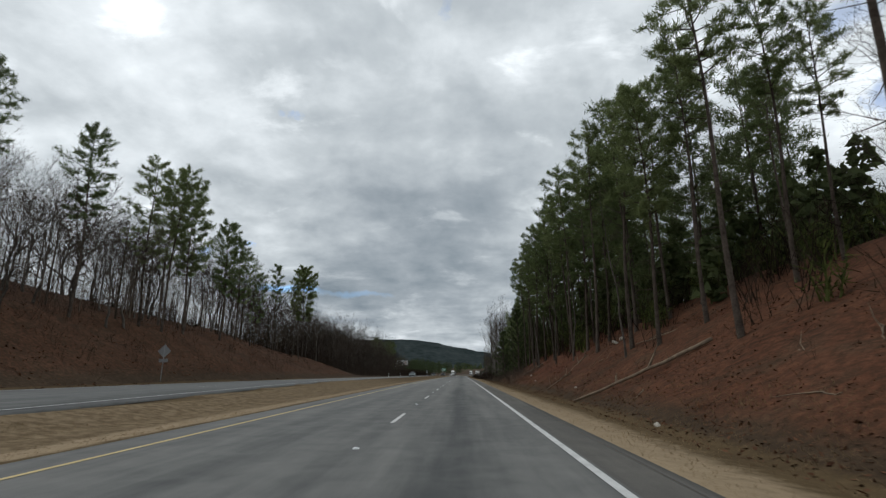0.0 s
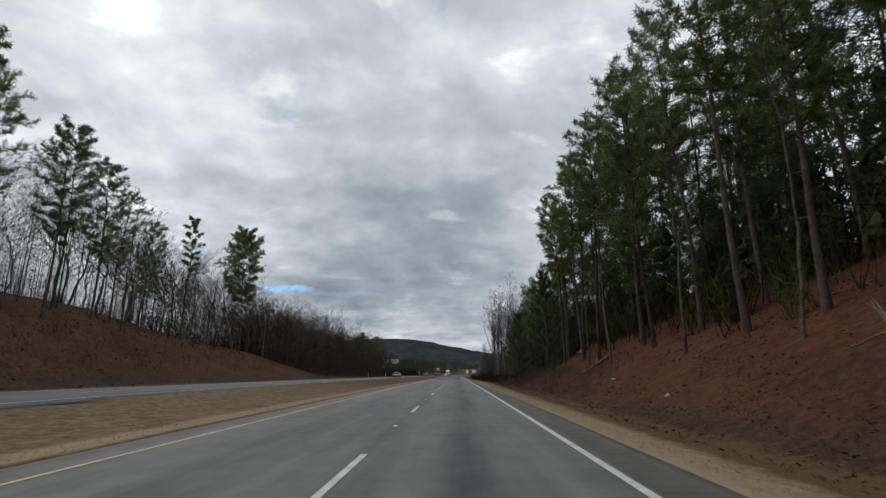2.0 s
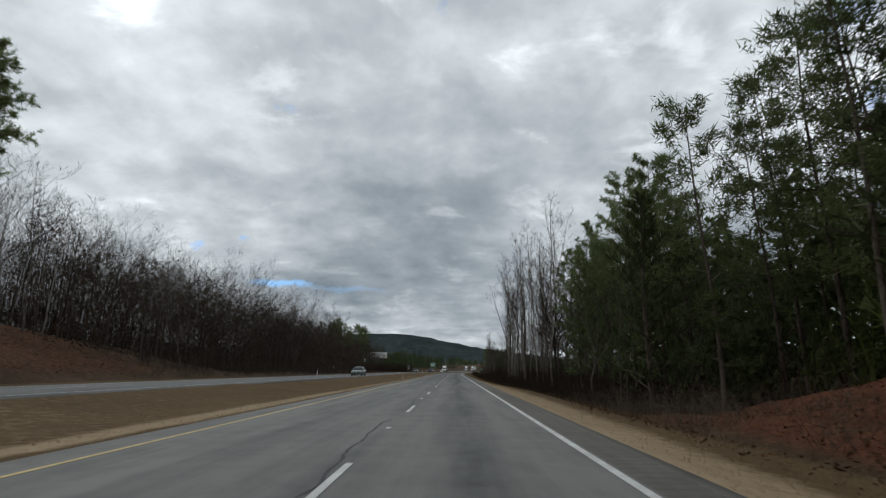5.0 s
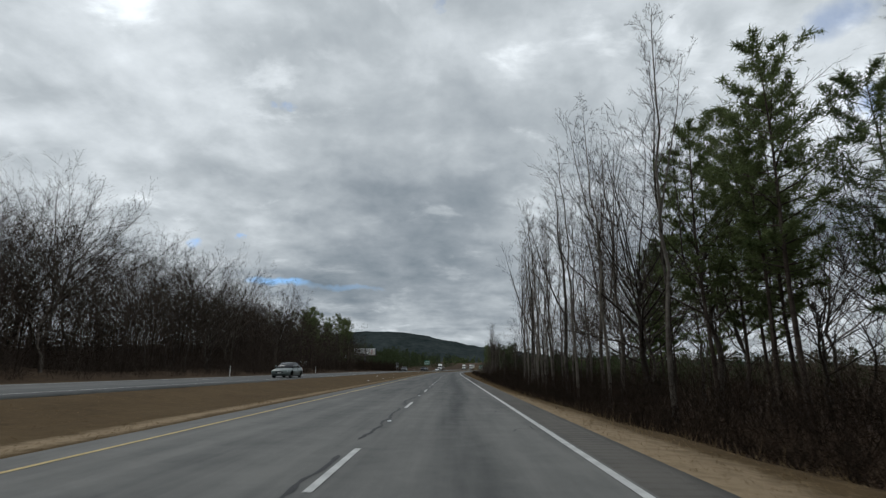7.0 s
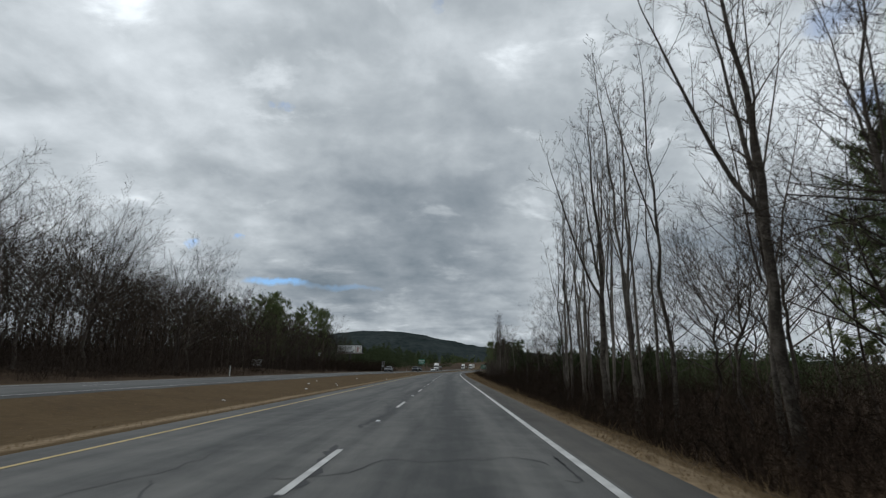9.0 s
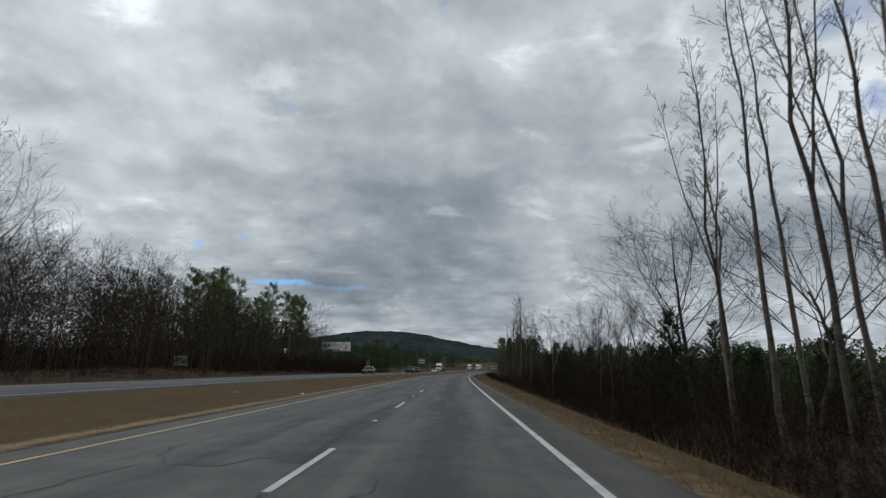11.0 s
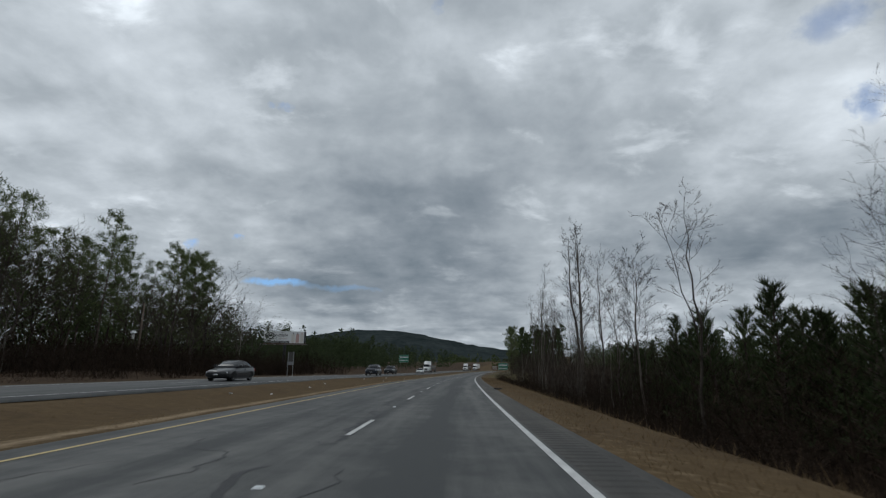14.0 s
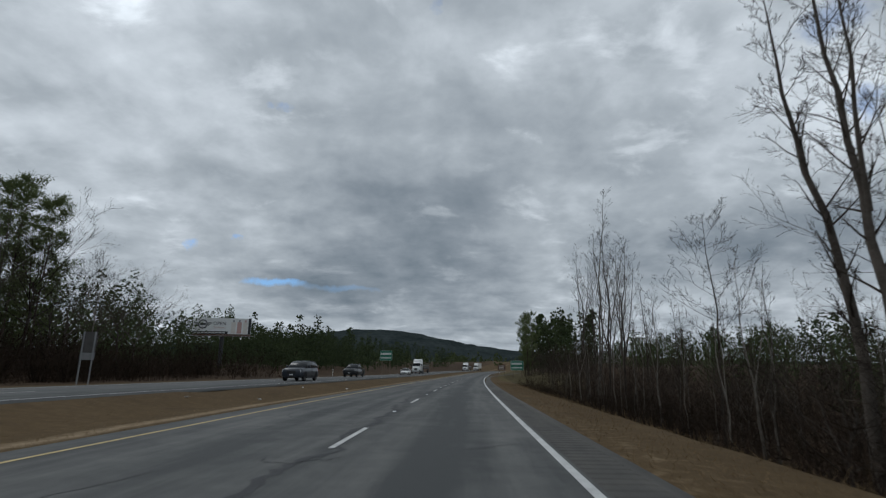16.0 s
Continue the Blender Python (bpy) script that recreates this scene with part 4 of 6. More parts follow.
for s, x in scatter(RW, 26, 212, 282, -60, -47.5, 2.8, TAKEN):
    plant(RW.choice(OAKS_FAR), s, x, RW.uniform(17, 20.5))
for s, x in scatter(RW, 38, 280, 338, -62, -44, 2.7, TAKEN):
    plant(RW.choice((PINES_FAR[0], PINES_FAR[2], PINES_FAR[3], OAKS_FAR[0], OAKS_FAR[2])), s, x, RW.uniform(15.5, 20))
for s, x, h in ((334, -46.5, 20), (337, -48, 21.5), (340, -47, 20), (342, -50, 20.5), (331, -48.5, 21), (338, -52, 21), (286, -48.5, 17), (290, -47.5, 18.5), (293, -47.5, 21), (296, -50, 21), (300, -48.5, 20)):
    plant(PINES_FAR[int(s) % 4], s, x, h)
for s, x in scatter(RW, 20, 345, 384, -90, -60, 3.0, TAKEN):
    plant(RW.choice(PINES_FAR + OAKS_FAR[:1]), s, x, RW.uniform(7.5, 10), wide=0.6)
for s, x in scatter(RW, 14, 290, 350, -52, -36, 3.2, TAKEN):
    plant(RW.choice(OAKS_FAR + SAPLING), s, x, RW.uniform(11, 15))
plant(OAKS[0], 353, -47, 17)
plant(OAKS[1], 348, -50, 17)
# right: slender pale trees over low brush
for s, x, k, h in ((146.5, 13.2, 1, 26), (150, 14.5, 0, 24), (157, 13.0, 1, 25), (160, 15, 3, 24), (163, 12.2, 0, 24), (167, 15.5, 3, 24), (172, 17, 3, 23), (176, 15, 1, 24), (180, 18, 3, 22), (184, 14.2, 1, 25), (188, 13.6, 0, 27), (191, 14.6, 2, 25), (193.6, 15.8, 0, 26), (196, 14.2, 2, 24), (199, 14.9, 0, 27), (202, 13.8, 2, 24), (205, 14.9, 0, 23), (208, 14.2, 2, 24), (212, 14.8, 0, 25), (217, 15.4, 2, 22), (194.5, 17.5, 0, 24), (198, 17, 2, 25), (201, 16.5, 0, 25), (204, 17.2, 2, 24), (207, 16, 0, 24), (210, 17, 2, 23), (214, 16.8, 0, 24), (219, 16.5, 2, 22)):
    plant(SLENDER[k], s, x, h, lean=0.02)
for s, x in scatter(RW, 24, 135, 224, 17, 38, 3.0, TAKEN):
    plant(RW.choice(OAKS_FAR + SLENDER[3:]), s, x, RW.uniform(14, 20))
for s, x, k, h in ((133, 19, 2, 18), (124, 19, 4, 15), (138, 21, 4, 14), (143.5, 18, 2, 20), (147, 20, 4, 18), (134, 24, 4, 14), (146, 18.5, 0, 17.5), (151.5, 20, 4, 17), (154, 23, 2, 17), (158, 26, 4, 17), (142, 22.5, 4, 17), (172, 24, 4, 17), (176, 26, 2, 18), (180, 25, 4, 17), (184, 28, 2, 17), (168, 27, 4, 16), (190, 30, 4, 14)):
    plant(PINES[k], s, x, h)
for s, x, k, h in ((246, 17, 3, 13), (338, 14.6, 0, 23.5), (336, 15.2, 3, 19), (340, 15.4, 1, 19.5), (342, 14.4, 3, 18), (335, 16.5, 3, 17), (337.5, 17, 3, 17.5), (339.5, 16.2, 3, 16.5), (344, 16, 3, 16), (333, 18, 3, 13), (330, 19.5, 3, 11), (326, 18.5, 3, 9.5)):
    plant(SLENDER[k], s, x, h, lean=0.03)
for s, x, k, h in ((252, 22, 0, 14), (249, 19, 1, 12.5), (268, 20, 2, 11.5), (284, 18.5, 2, 9), (260, 17.6, 1, 13.5), (263.5, 22.3, 0, 15.8), (265.5, 31, 2, 16)):
    plant(OAKS[k], s, x, h, wide=h / 24)
for source, s, x, h in ((PALE_FORK, 258.3, 14.3, 12.8), (CROOKED, 260.7, 25.4, 15.8), (TWISTED, 272.2, 13.3, 14.4), (WITHERED, 283.6, 14.9, 14), (TWISTED, 293.5, 15.7, 13), (TWISTED, 294.2, 17.5, 12), (SLENDER[0], 291, 17.2, 10.5), (ARMED, 301.3, 16.3, 18), (SINGLE, 314.3, 15.5, 14)):
    plant(source, s, x, h, lean=0.01)
plant(GREAT_TREE, 173, 13.8, 26, lean=0.02)
plant(GREAT_TREE, 193, 13.4, 26, lean=0.02)
for s, x in scatter(RW, 40, 228, 303, 17, 36, 2.6, TAKEN):
    plant(RW.choice(YOUNG), s, x, RW.uniform(5, 8.8))
for s, x in scatter(RW, 30, 222, 356, 11, 30, 2.2, TAKEN):
    plant(RW.choice(SAPLING), s, x, RW.uniform(4, 8.5))
for s, x in scatter(RW, 30, 298, 340, 10.5, 20, 1.6, TAKEN):
    plant(RW.choice(SAPLING[1:]), s, x, RW.uniform(5.5, 9))
for s, x in scatter(RW, 26, 284, 352, 10.5, 26, 2.2, TAKEN):
    plant(RW.choice(OAKS_FAR), s, x, RW.uniform(5, 8))
tagged(put_tree(STOUT[0], 302, 14.2, 20.5, 0.0, (-0.12, 0.0)), group="roadside trees")
tagged(put_tree(STOUT[1], 300.3, 14.5, 21.5, 0.0, (-0.12, 0.0)), group="roadside trees")
for s, x, h in ((262, 19.6, 7.4), (265.4, 16.8, 6.6), (268.6, 18.8, 7.6), (272.8, 17.4, 8.3), (274.2, 19.5, 7.2), (277.4, 16.8, 7.6), (279.5, 19.5, 8.2), (283, 17.9, 7.0), (286.5, 20, 7.6), (289, 18.5, 6.6)):
    plant(YOUNG[int(s) % 3], s, x, h, lean=0.08, wide=1.65)
for s, x, h in ((297, 17.0, 6.8), (300, 19, 7.4), (294, 18.5, 6.4), (298.5, 21, 7.2), (292, 17.5, 6.0), (302, 22, 7.2)):
    plant(YOUNG[int(h * 2) % 3], s, x, h, wide=0.95)
plant(BIG_OAK, 158, 16.8, 24, lean=0.02)
plant(OAKS[0], 152, 18.5, 23, lean=0.02)
plant(OAKS[1], 168, 19.5, 20, lean=0.02)
plant(WIDE_OAK, 238, 22.6, 21, lean=0.01)
plant(OAKS[0], 230, 19.5, 18, lean=0.01)
for s, x in scatter(RW, 15, 116, 150, 20, 36, 2.6, TAKEN):
    plant(RW.choice((PINES_FAR[0], PINES_FAR[2], OAKS_FAR[1])), s, x, RW.uniform(12, 16))
for s, x, h in ((129, 16.5, 20), (149, 16.6, 18), (119, 15.5, 18), (123, 17.5, 17)):
    plant(DENSE_PINE, s, x, h)
for s, x, k, h in ((172, 19.5, 0, 17), (178, 22, 1, 18), (186, 19.5, 2, 16), (193, 21, 1, 17), (205, 20, 0, 15)):
    plant(OAKS[k], s, x, h)
# beyond the bend
for s, x, k, h in ((398, 13.5, 4, 13.5), (404, 13, 2, 14), (410, 13.5, 4, 14), (416, 13, 0, 14.5), (422, 14, 4, 14)):
    plant(PINES_FAR[k % 4], s, x, h)


def crown_points(rs, n, k, s0, s1, x0, x1, h0, h1, skirt, wide):
    base = np.repeat(places(rs.uniform(s0, s1, n), rs.uniform(x0, x1, n)), k, 0)
    h = np.repeat(rs.uniform(h0, h1, n), k)
    u = skirt + (1 - skirt) * rs.random_sample(n * k)
    w = h * wide * np.maximum(1.03 - u, 0.02) ** 0.55
    a, q = rs.uniform(0, 6.28, n * k), rs.random_sample(n * k) ** 0.7
    out = np.stack([np.cos(a), np.sin(a), np.zeros(n * k)], 1)
    p = base + out * (w * q)[:, None]
    p[:, 2] += u * h
    return base, h, p, out


def far_wood(label, n, s0, s1, x0, x1, h0, h1, mat, seed, skirt=0.1, wide=0.28, k=45, size=0.6):
    """Crowded evergreens, too far to tell apart: jagged knots of foliage round each stem."""
    rs = np.random.RandomState(seed)
    base, h, p, out = crown_points(rs, n, k, s0, s1, x0, x1, h0, h1, skirt, wide)
    turn = rs.uniform(0, 6.28, n * k)
    c, s = np.cos(turn)[:, None], np.sin(turn)[:, None]
    f = np.stack([TETRA[None, :, 0] * c - TETRA[None, :, 1] * s, TETRA[None, :, 0] * s + TETRA[None, :, 1] * c, TETRA[None, :, 2] + 0 * c], -1)
    f = f * (size * rs.uniform(0.5, 1.25, (n * k, 1, 1))) * rs.uniform(0.5, 1.5, (n * k, 4, 1))
    verts = (p[:, None] + f + rs.normal(0, size * 0.2, (n * k, 4, 3))).reshape(-1, 3)
    faces = (np.arange(n * k)[:, None, None] * 4 + np.array(TETRA_F)[None]).reshape(-1, 3)
    stems = np.stack([base[::k] + np.array(o) for o in ((-0.07, 0, -0.3), (0.07, 0, -0.3), (0, 0, 0))], 1)
    stems[:, 2, 2] += h[::k] * 0.95
    m = len(verts)
    verts = np.concatenate([verts, stems.reshape(-1, 3)])
    faces = np.concatenate([faces, m + np.arange(3 * n).reshape(-1, 3)])
    return tagged(new("far_wood", mesh_of("far_wood", verts, faces, mat)), label, "woodland", kind="stuff")


def twig_wood(label, n, s0, s1, x0, x1, h0, h1, mat, seed, skirt=0.05, wide=0.3, k=280, size=1.0, width=0.05):
    """Crowded leafless trees, too far to tell apart: fine rising twigs."""
    rs = np.random.RandomState(seed)
    base, h, p, out = crown_points(rs, n, k, s0, s1, x0, x1, h0, h1, skirt, wide)
    out[:, 2] = rs.uniform(0.2, 2.2, n * k)
    tip = p + norm(out + rs.normal(0, 0.3, out.shape)) * rs.uniform(0.4, 1.2, n * k)[:, None] * size
    w = rs.uniform(0.5, 1.2, n * k) * width
    p[::k], tip[::k], w[::k] = base[::k] - np.array([0, 0, 0.3]), base[::k] + np.stack([0 * h[::k], 0 * h[::k], h[::k]], 1), 0.016 * h[::k]
    return tagged(new("far_wood", blades_mesh("far_wood", mat, p, tip, w, rs)), label, "woodland", kind="stuff")


far_wood("dark evergreen wood beyond the opposite carriageway", 400, 392, 640, -150, -36, 10.5, 14, M_NEEDLE_SHADED, 51, k=80, size=0.32)
far_wood("low evergreen wood beyond the roadside brush", 230, 226, 440, 31, 60, 5.4, 7.8, M_NEEDLE_SHADED, 52, k=220, size=0.14, wide=0.42)
far_wood("low evergreen wood further down the valley", 280, 226, 440, 55, 130, 8, 10.5, M_NEEDLE_SHADED, 57, k=90, size=0.26, wide=0.36)
far_wood("evergreens behind the roadside pines", 190, 276, 395, -84, -51, 11, 16, M_NEEDLE_SHADED, 58, k=200, size=0.19, skirt=0.02)
far_wood("dark evergreens behind the cut bank", 40, 104, 128, 26, 50, 9, 14, M_NEEDLE_DULL, 59, k=80, size=0.42)
far_wood("dark evergreen undergrowth behind the bank pines", 100, 30, 98, 18, 38, 4, 8.5, M_NEEDLE_DULL, 64, k=110, size=0.34)
far_wood("dull evergreens at the end of the cut bank", 45, 100, 132, 16, 30, 8, 13, M_NEEDLE_DULL, 61, k=120, size=0.3)
far_wood("dense dark pines beside the far bend", 34, 397, 450, 13.5, 30, 11, 14.5, M_NEEDLE_SHADED, 62, k=220, size=0.3, wide=0.24)
far_wood("dark evergreens along the opposite carriageway", 110, 396, 480, -78, -42, 9.5, 12.5, M_NEEDLE_SHADED, 63, k=160, size=0.24)
far_wood("distant evergreens along the valley road", 260, 640, 1200, -220, 160, 9, 15, M_NEEDLE_DULL, 53, k=24, size=1.0)
twig_wood("brown leafless wood behind the roadside trees", 230, 122, 285, -66, -38, 11.5, 17, M_WOODS, 54, k=330, width=0.045)
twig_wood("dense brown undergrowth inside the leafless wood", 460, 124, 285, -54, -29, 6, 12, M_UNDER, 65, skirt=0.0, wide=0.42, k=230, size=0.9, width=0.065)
twig_wood("grey leafless wood on top of the far bank", 400, 12, 160, -74, -36.5, 8, 15, M_WOODS, 60, k=230, width=0.045)
twig_wood("leafless wood behind the slender trees", 240, 105, 236, 36, 80, 5, 9, M_WOODS, 55, k=140)
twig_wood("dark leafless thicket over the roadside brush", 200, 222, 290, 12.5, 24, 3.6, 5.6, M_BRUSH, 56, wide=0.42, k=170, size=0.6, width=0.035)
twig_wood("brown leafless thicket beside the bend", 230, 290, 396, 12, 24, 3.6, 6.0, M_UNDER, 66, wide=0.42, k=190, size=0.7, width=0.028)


def thicket(name, label, n, s0, s1, x0, x1, h0, h1, mat=M_BRUSH, seed=5, stems=9, spread=0.6, twigs=4, wide=1.0, from_verge=False):
    """Bare shrubs: arching stems with side twigs."""
    rs = np.random.RandomState(seed)
    m = n * stems
    s = rs.uniform(s0, s1, n)
    x = verge_edge(s) + rs.uniform(x0, x1, n) if from_verge else rs.uniform(x0, x1, n)
    foot = np.repeat(places(s, x), stems, 0) + rs.normal(0, 0.3, (m, 3)) * np.array([1, 1, 0]) - np.array([0, 0, 0.1])
    h = np.repeat(rs.uniform(h0, h1, n), stems) * rs.uniform(0.5, 1.1, m)
    a, t = rs.uniform(0, 6.28, m), rs.uniform(0.1, spread, m)
    d = norm(np.stack([np.cos(a) * t, np.sin(a) * t, np.ones(m)], 1))
    top = foot + d * h[:, None]
    q = rs.uniform(0.25, 0.95, (m, twigs))
    b = foot[:, None] + (top - foot)[:, None] * q[..., None]
    tw = b + norm(d[:, None] * 0.6 + rs.normal(0, 0.5, (m, twigs, 3))) * (h[:, None] * rs.uniform(0.15, 0.42, (m, twigs)))[..., None]
    w = (0.02 + 0.010 * h) * wide
    base, tip = np.concatenate([foot, b.reshape(-1, 3)]), np.concatenate([top, tw.reshape(-1, 3)])
    width = np.concatenate([w, np.repeat(w * 0.8, twigs)])
    return tagged(new(name, blades_mesh(name, mat, base, tip, width, rs)), label, "undergrowth", kind="stuff")


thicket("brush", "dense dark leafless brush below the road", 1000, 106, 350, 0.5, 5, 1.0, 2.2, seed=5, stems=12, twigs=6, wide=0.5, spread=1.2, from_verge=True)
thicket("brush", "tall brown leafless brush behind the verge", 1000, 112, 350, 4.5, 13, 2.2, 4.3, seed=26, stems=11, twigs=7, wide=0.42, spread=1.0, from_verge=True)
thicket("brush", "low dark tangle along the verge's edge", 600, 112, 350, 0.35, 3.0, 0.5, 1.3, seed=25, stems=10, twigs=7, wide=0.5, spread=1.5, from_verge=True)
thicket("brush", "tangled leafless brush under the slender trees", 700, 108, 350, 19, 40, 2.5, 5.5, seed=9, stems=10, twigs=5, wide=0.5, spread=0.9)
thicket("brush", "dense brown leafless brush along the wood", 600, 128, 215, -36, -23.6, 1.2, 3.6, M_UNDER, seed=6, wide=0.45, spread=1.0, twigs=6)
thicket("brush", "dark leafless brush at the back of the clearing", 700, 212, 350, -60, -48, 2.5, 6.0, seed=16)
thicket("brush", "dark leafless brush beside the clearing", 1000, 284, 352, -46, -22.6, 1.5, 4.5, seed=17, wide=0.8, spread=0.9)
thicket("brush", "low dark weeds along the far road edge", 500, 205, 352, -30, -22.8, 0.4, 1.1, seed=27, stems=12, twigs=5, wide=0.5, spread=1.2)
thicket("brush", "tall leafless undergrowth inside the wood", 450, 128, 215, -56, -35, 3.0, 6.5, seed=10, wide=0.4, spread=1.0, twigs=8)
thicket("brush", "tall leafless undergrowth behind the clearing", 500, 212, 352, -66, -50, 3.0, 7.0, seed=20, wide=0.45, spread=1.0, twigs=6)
thicket("brush", "thin leafless saplings on the red bank", 60, 5, 110, 10, 22, 0.4, 1.5, seed=7, stems=5, wide=0.35)
thicket("brush", "leafless undergrowth below the pines", 420, 8, 126, 13.5, 34, 2.0, 5.0, seed=12)
thicket("brush", "low brown shrubs at the foot of the red bank", 300, 62, 116, 7.8, 11.5, 0.4, 1.5, M_WOODS, seed=21, stems=14, twigs=6, wide=0.4, spread=1.1)
thicket("brush", "thin leafless saplings on the far bank", 300, 15, 130, -45, -27, 0.6, 2.0, seed=8, stems=6, wide=0.7)
thicket("brush", "leafless undergrowth on top of the far bank", 700, 15, 140, -64, -35, 2.0, 5.5, seed=13, wide=0.4, spread=0.9)
thicket("brush", "pale dry weeds and low shrubs at the foot of the bank", 260, 4, 116, 7.4, 10.0, 0.15, 0.55, M_STRAW_BROWN, 24, stems=18, twigs=4, wide=0.3, spread=1.3)
thicket("evergreen_shrubs", "green broadleaf shrubs under the pines", 110, 10, 105, 14, 32, 1.5, 4.0, M_EVERGREEN, 14, stems=16, twigs=8, wide=2.5)


# distant hill
def build_hill():
    m, t, b = material("wooded_hill", 1.0, 0, 0.0)
    p = position(t)
    v = math_node(t, "MULTIPLY_ADD", noise_node(t, p, 0.035, 5, 0.7), 0.6, math_node(t, "MULTIPLY", noise_node(t, p, 0.008, 3), 0.4))
    t.links.new(ramp_node(t, v, [(0.35, (0.020, 0.028, 0.028)), (0.65, (0.055, 0.066, 0.066))]), b.inputs["Base Color"])
    bump_to(t, b, noise_node(t, p, 0.08, 4, 0.7), 1.0, 6.0)
    xs, ys = np.linspace(-2200, 1700, 150), np.linspace(1900, 3300, 40)
    X, Y = np.meshgrid(xs, ys, indexing="ij")
    ridge = np.interp(X, [-2200, -1200, -700, -430, -300, -150, 60, 250, 500, 900, 1700], [50, 70, 95, 125, 128, 118, 85, 62, 40, 36, 30])
    Z = ridge * np.exp(-((Y - 2500) / 420) ** 2) * 1.25 - 6
    rs = np.random.RandomState(2)
    Z = Z + rs.normal(0, 2.0, Z.shape)
    n, k = X.shape
    i, j = np.meshgrid(np.arange(n - 1), np.arange(k - 1), indexing="ij")
    a = (i * k + j).ravel()
    me = mesh_of("hill", np.stack([X, Y, Z], -1).reshape(-1, 3), np.stack([a, a + k, a + k + 1, a + 1], 1), m, True)
    tagged(new("backdrop_hill", me), "distant wooded hill under cloud", "hill", kind="structure")


build_hill()

for source in SOURCES:
    for o in (*source.children_recursive, source):
        bpy.data.objects.remove(o)


# ---- dry grass, litter, seams and studs ----
def grass(name, label, n, s0, s1, xf, h0, h1, mat=M_STRAW, seed=1, lean=0.6, width=0.012, clump=0.0):
    rs = np.random.RandomState(seed)
    s = rs.uniform(s0, s1, n)
    a, b = xf(s)
    x = a + (b - a) * rs.random_sample(n)
    if clump:
        s, x = np.round(s / 0.35) * 0.35 + rs.normal(0, clump, n), np.round(x / 0.35) * 0.35 + rs.normal(0, clump, n)
    base = places(s, x, -0.01)
    h = rs.uniform(h0, h1, n)
    d = norm(np.stack([rs.normal(0, lean, n), rs.normal(0, lean, n), np.ones(n)], 1)) * h[:, None]
    ob = new(name, blades_mesh(name, mat, base, base + d, rs.uniform(0.6, 1.4, n) * width, rs))
    return tagged(ob, label, "grass", kind="stuff")


def litter(name, label, n, s0, s1, x0, x1, size, seed, mat=M_LITTER):
    rs = np.random.RandomState(seed)
    p = places(rs.uniform(s0, s1, n), rs.uniform(x0, x1, n), 0.02)
    u = rs.normal(0, 1, (n, 3)) * np.array([1, 1, 0.5])
    v = np.cross(u, rs.normal(0, 0.4, (n, 3)) + np.array([0, 0, 1]))
    k = rs.uniform(0.5, 1.5, n)[:, None] * size
    u, v = norm(u) * k, norm(v) * k * rs.uniform(0.15, 0.6, (n, 1))
    verts = np.stack([p - u, p + v, p + u, p - v], 1).reshape(-1, 3)
    ob = new(name, mesh_of(name, verts, np.arange(4 * n).reshape(-1, 4), mat))
    return tagged(ob, label, "leaf litter", kind="stuff")


grass("verge_grass", "short dry tan grass on the road verge", 26000, -2, 200, lambda s: (4.75 + 0 * s, verge_edge(s) + 0.4), 0.03, 0.10, seed=61)
grass("verge_grass", "longer dry tan grass on the road verge", 34000, 150, 350, lambda s: (4.72 + 0 * s, verge_edge(s) + 0.3), 0.04, 0.15, M_STRAW_BROWN, seed=62, clump=0.2)
grass("tall_grass", "tall dry grass at the foot of the brush", 5000, 105, 352, lambda s: (verge_edge(s) + 0.1, verge_edge(s) + 1.3), 0.15, 0.5, M_STRAW_BROWN, seed=63, lean=0.3, width=0.014, clump=0.1)
grass("bank_weeds", "dry brown weeds on the lower bank", 14000, 2, 112, lambda s: (7.2 + 0 * s, 10.5 + 0 * s), 0.05, 0.22, M_STRAW_BROWN, seed=69, lean=0.8, width=0.009, clump=0.12)
grass("median_grass", "dry brown grass of the median", 42000, -4, 340, lambda s: (opp_near(s) + 0.1, EDGE_L - 0.05 + 0 * s), 0.03, 0.08, M_STRAW_BROWN, seed=64, width=0.014)
grass("median_grass", "rough grass tufts along the median edge", 15000, -2, 340, lambda s: (EDGE_L - 1.3 + 0 * s, EDGE_L + 0.06 + 0 * s), 0.03, 0.11, M_STRAW, seed=65, width=0.014, clump=0.16)
litter("leaf_litter", "fallen leaves and needles on the red bank", 20000, 2, 112, 7.6, 17, 0.06, 66)
litter("leaf_litter", "fallen leaves along the foot of the bank", 5000, 2, 112, 6.9, 9.5, 0.06, 67)
litter("leaf_litter", "fallen leaves on the far bank", 7000, 15, 130, -38, -24.5, 0.12, 68)


def ribbon(name, pts, width, mat, label, cat, rnd, z=0.0035):
    """A thin uneven band on the road through (s, x) points."""
    verts, faces = [], []
    for i, (s, x) in enumerate(pts):
        a, b = pts[max(0, i - 1)], pts[min(len(pts) - 1, i + 1)]
        ds, dx = b[0] - a[0], b[1] - a[1]
        n = math.hypot(ds, dx) + 1e-6
        w = width * rnd.uniform(0.45, 1.3) * (0.25 if i in (0, len(pts) - 1) else 1)
        for k in (-1, 1):
            verts.append(on_road(s + k * w / 2 * dx / n, x - k * w / 2 * ds / n, z))
    for i in range(len(pts) - 1):
        faces.append((2 * i, 2 * i + 1, 2 * i + 3, 2 * i + 2))
    return tagged(new(name, mesh_of(name, verts, faces, mat)), label, cat, group="road cracks", kind="structure")


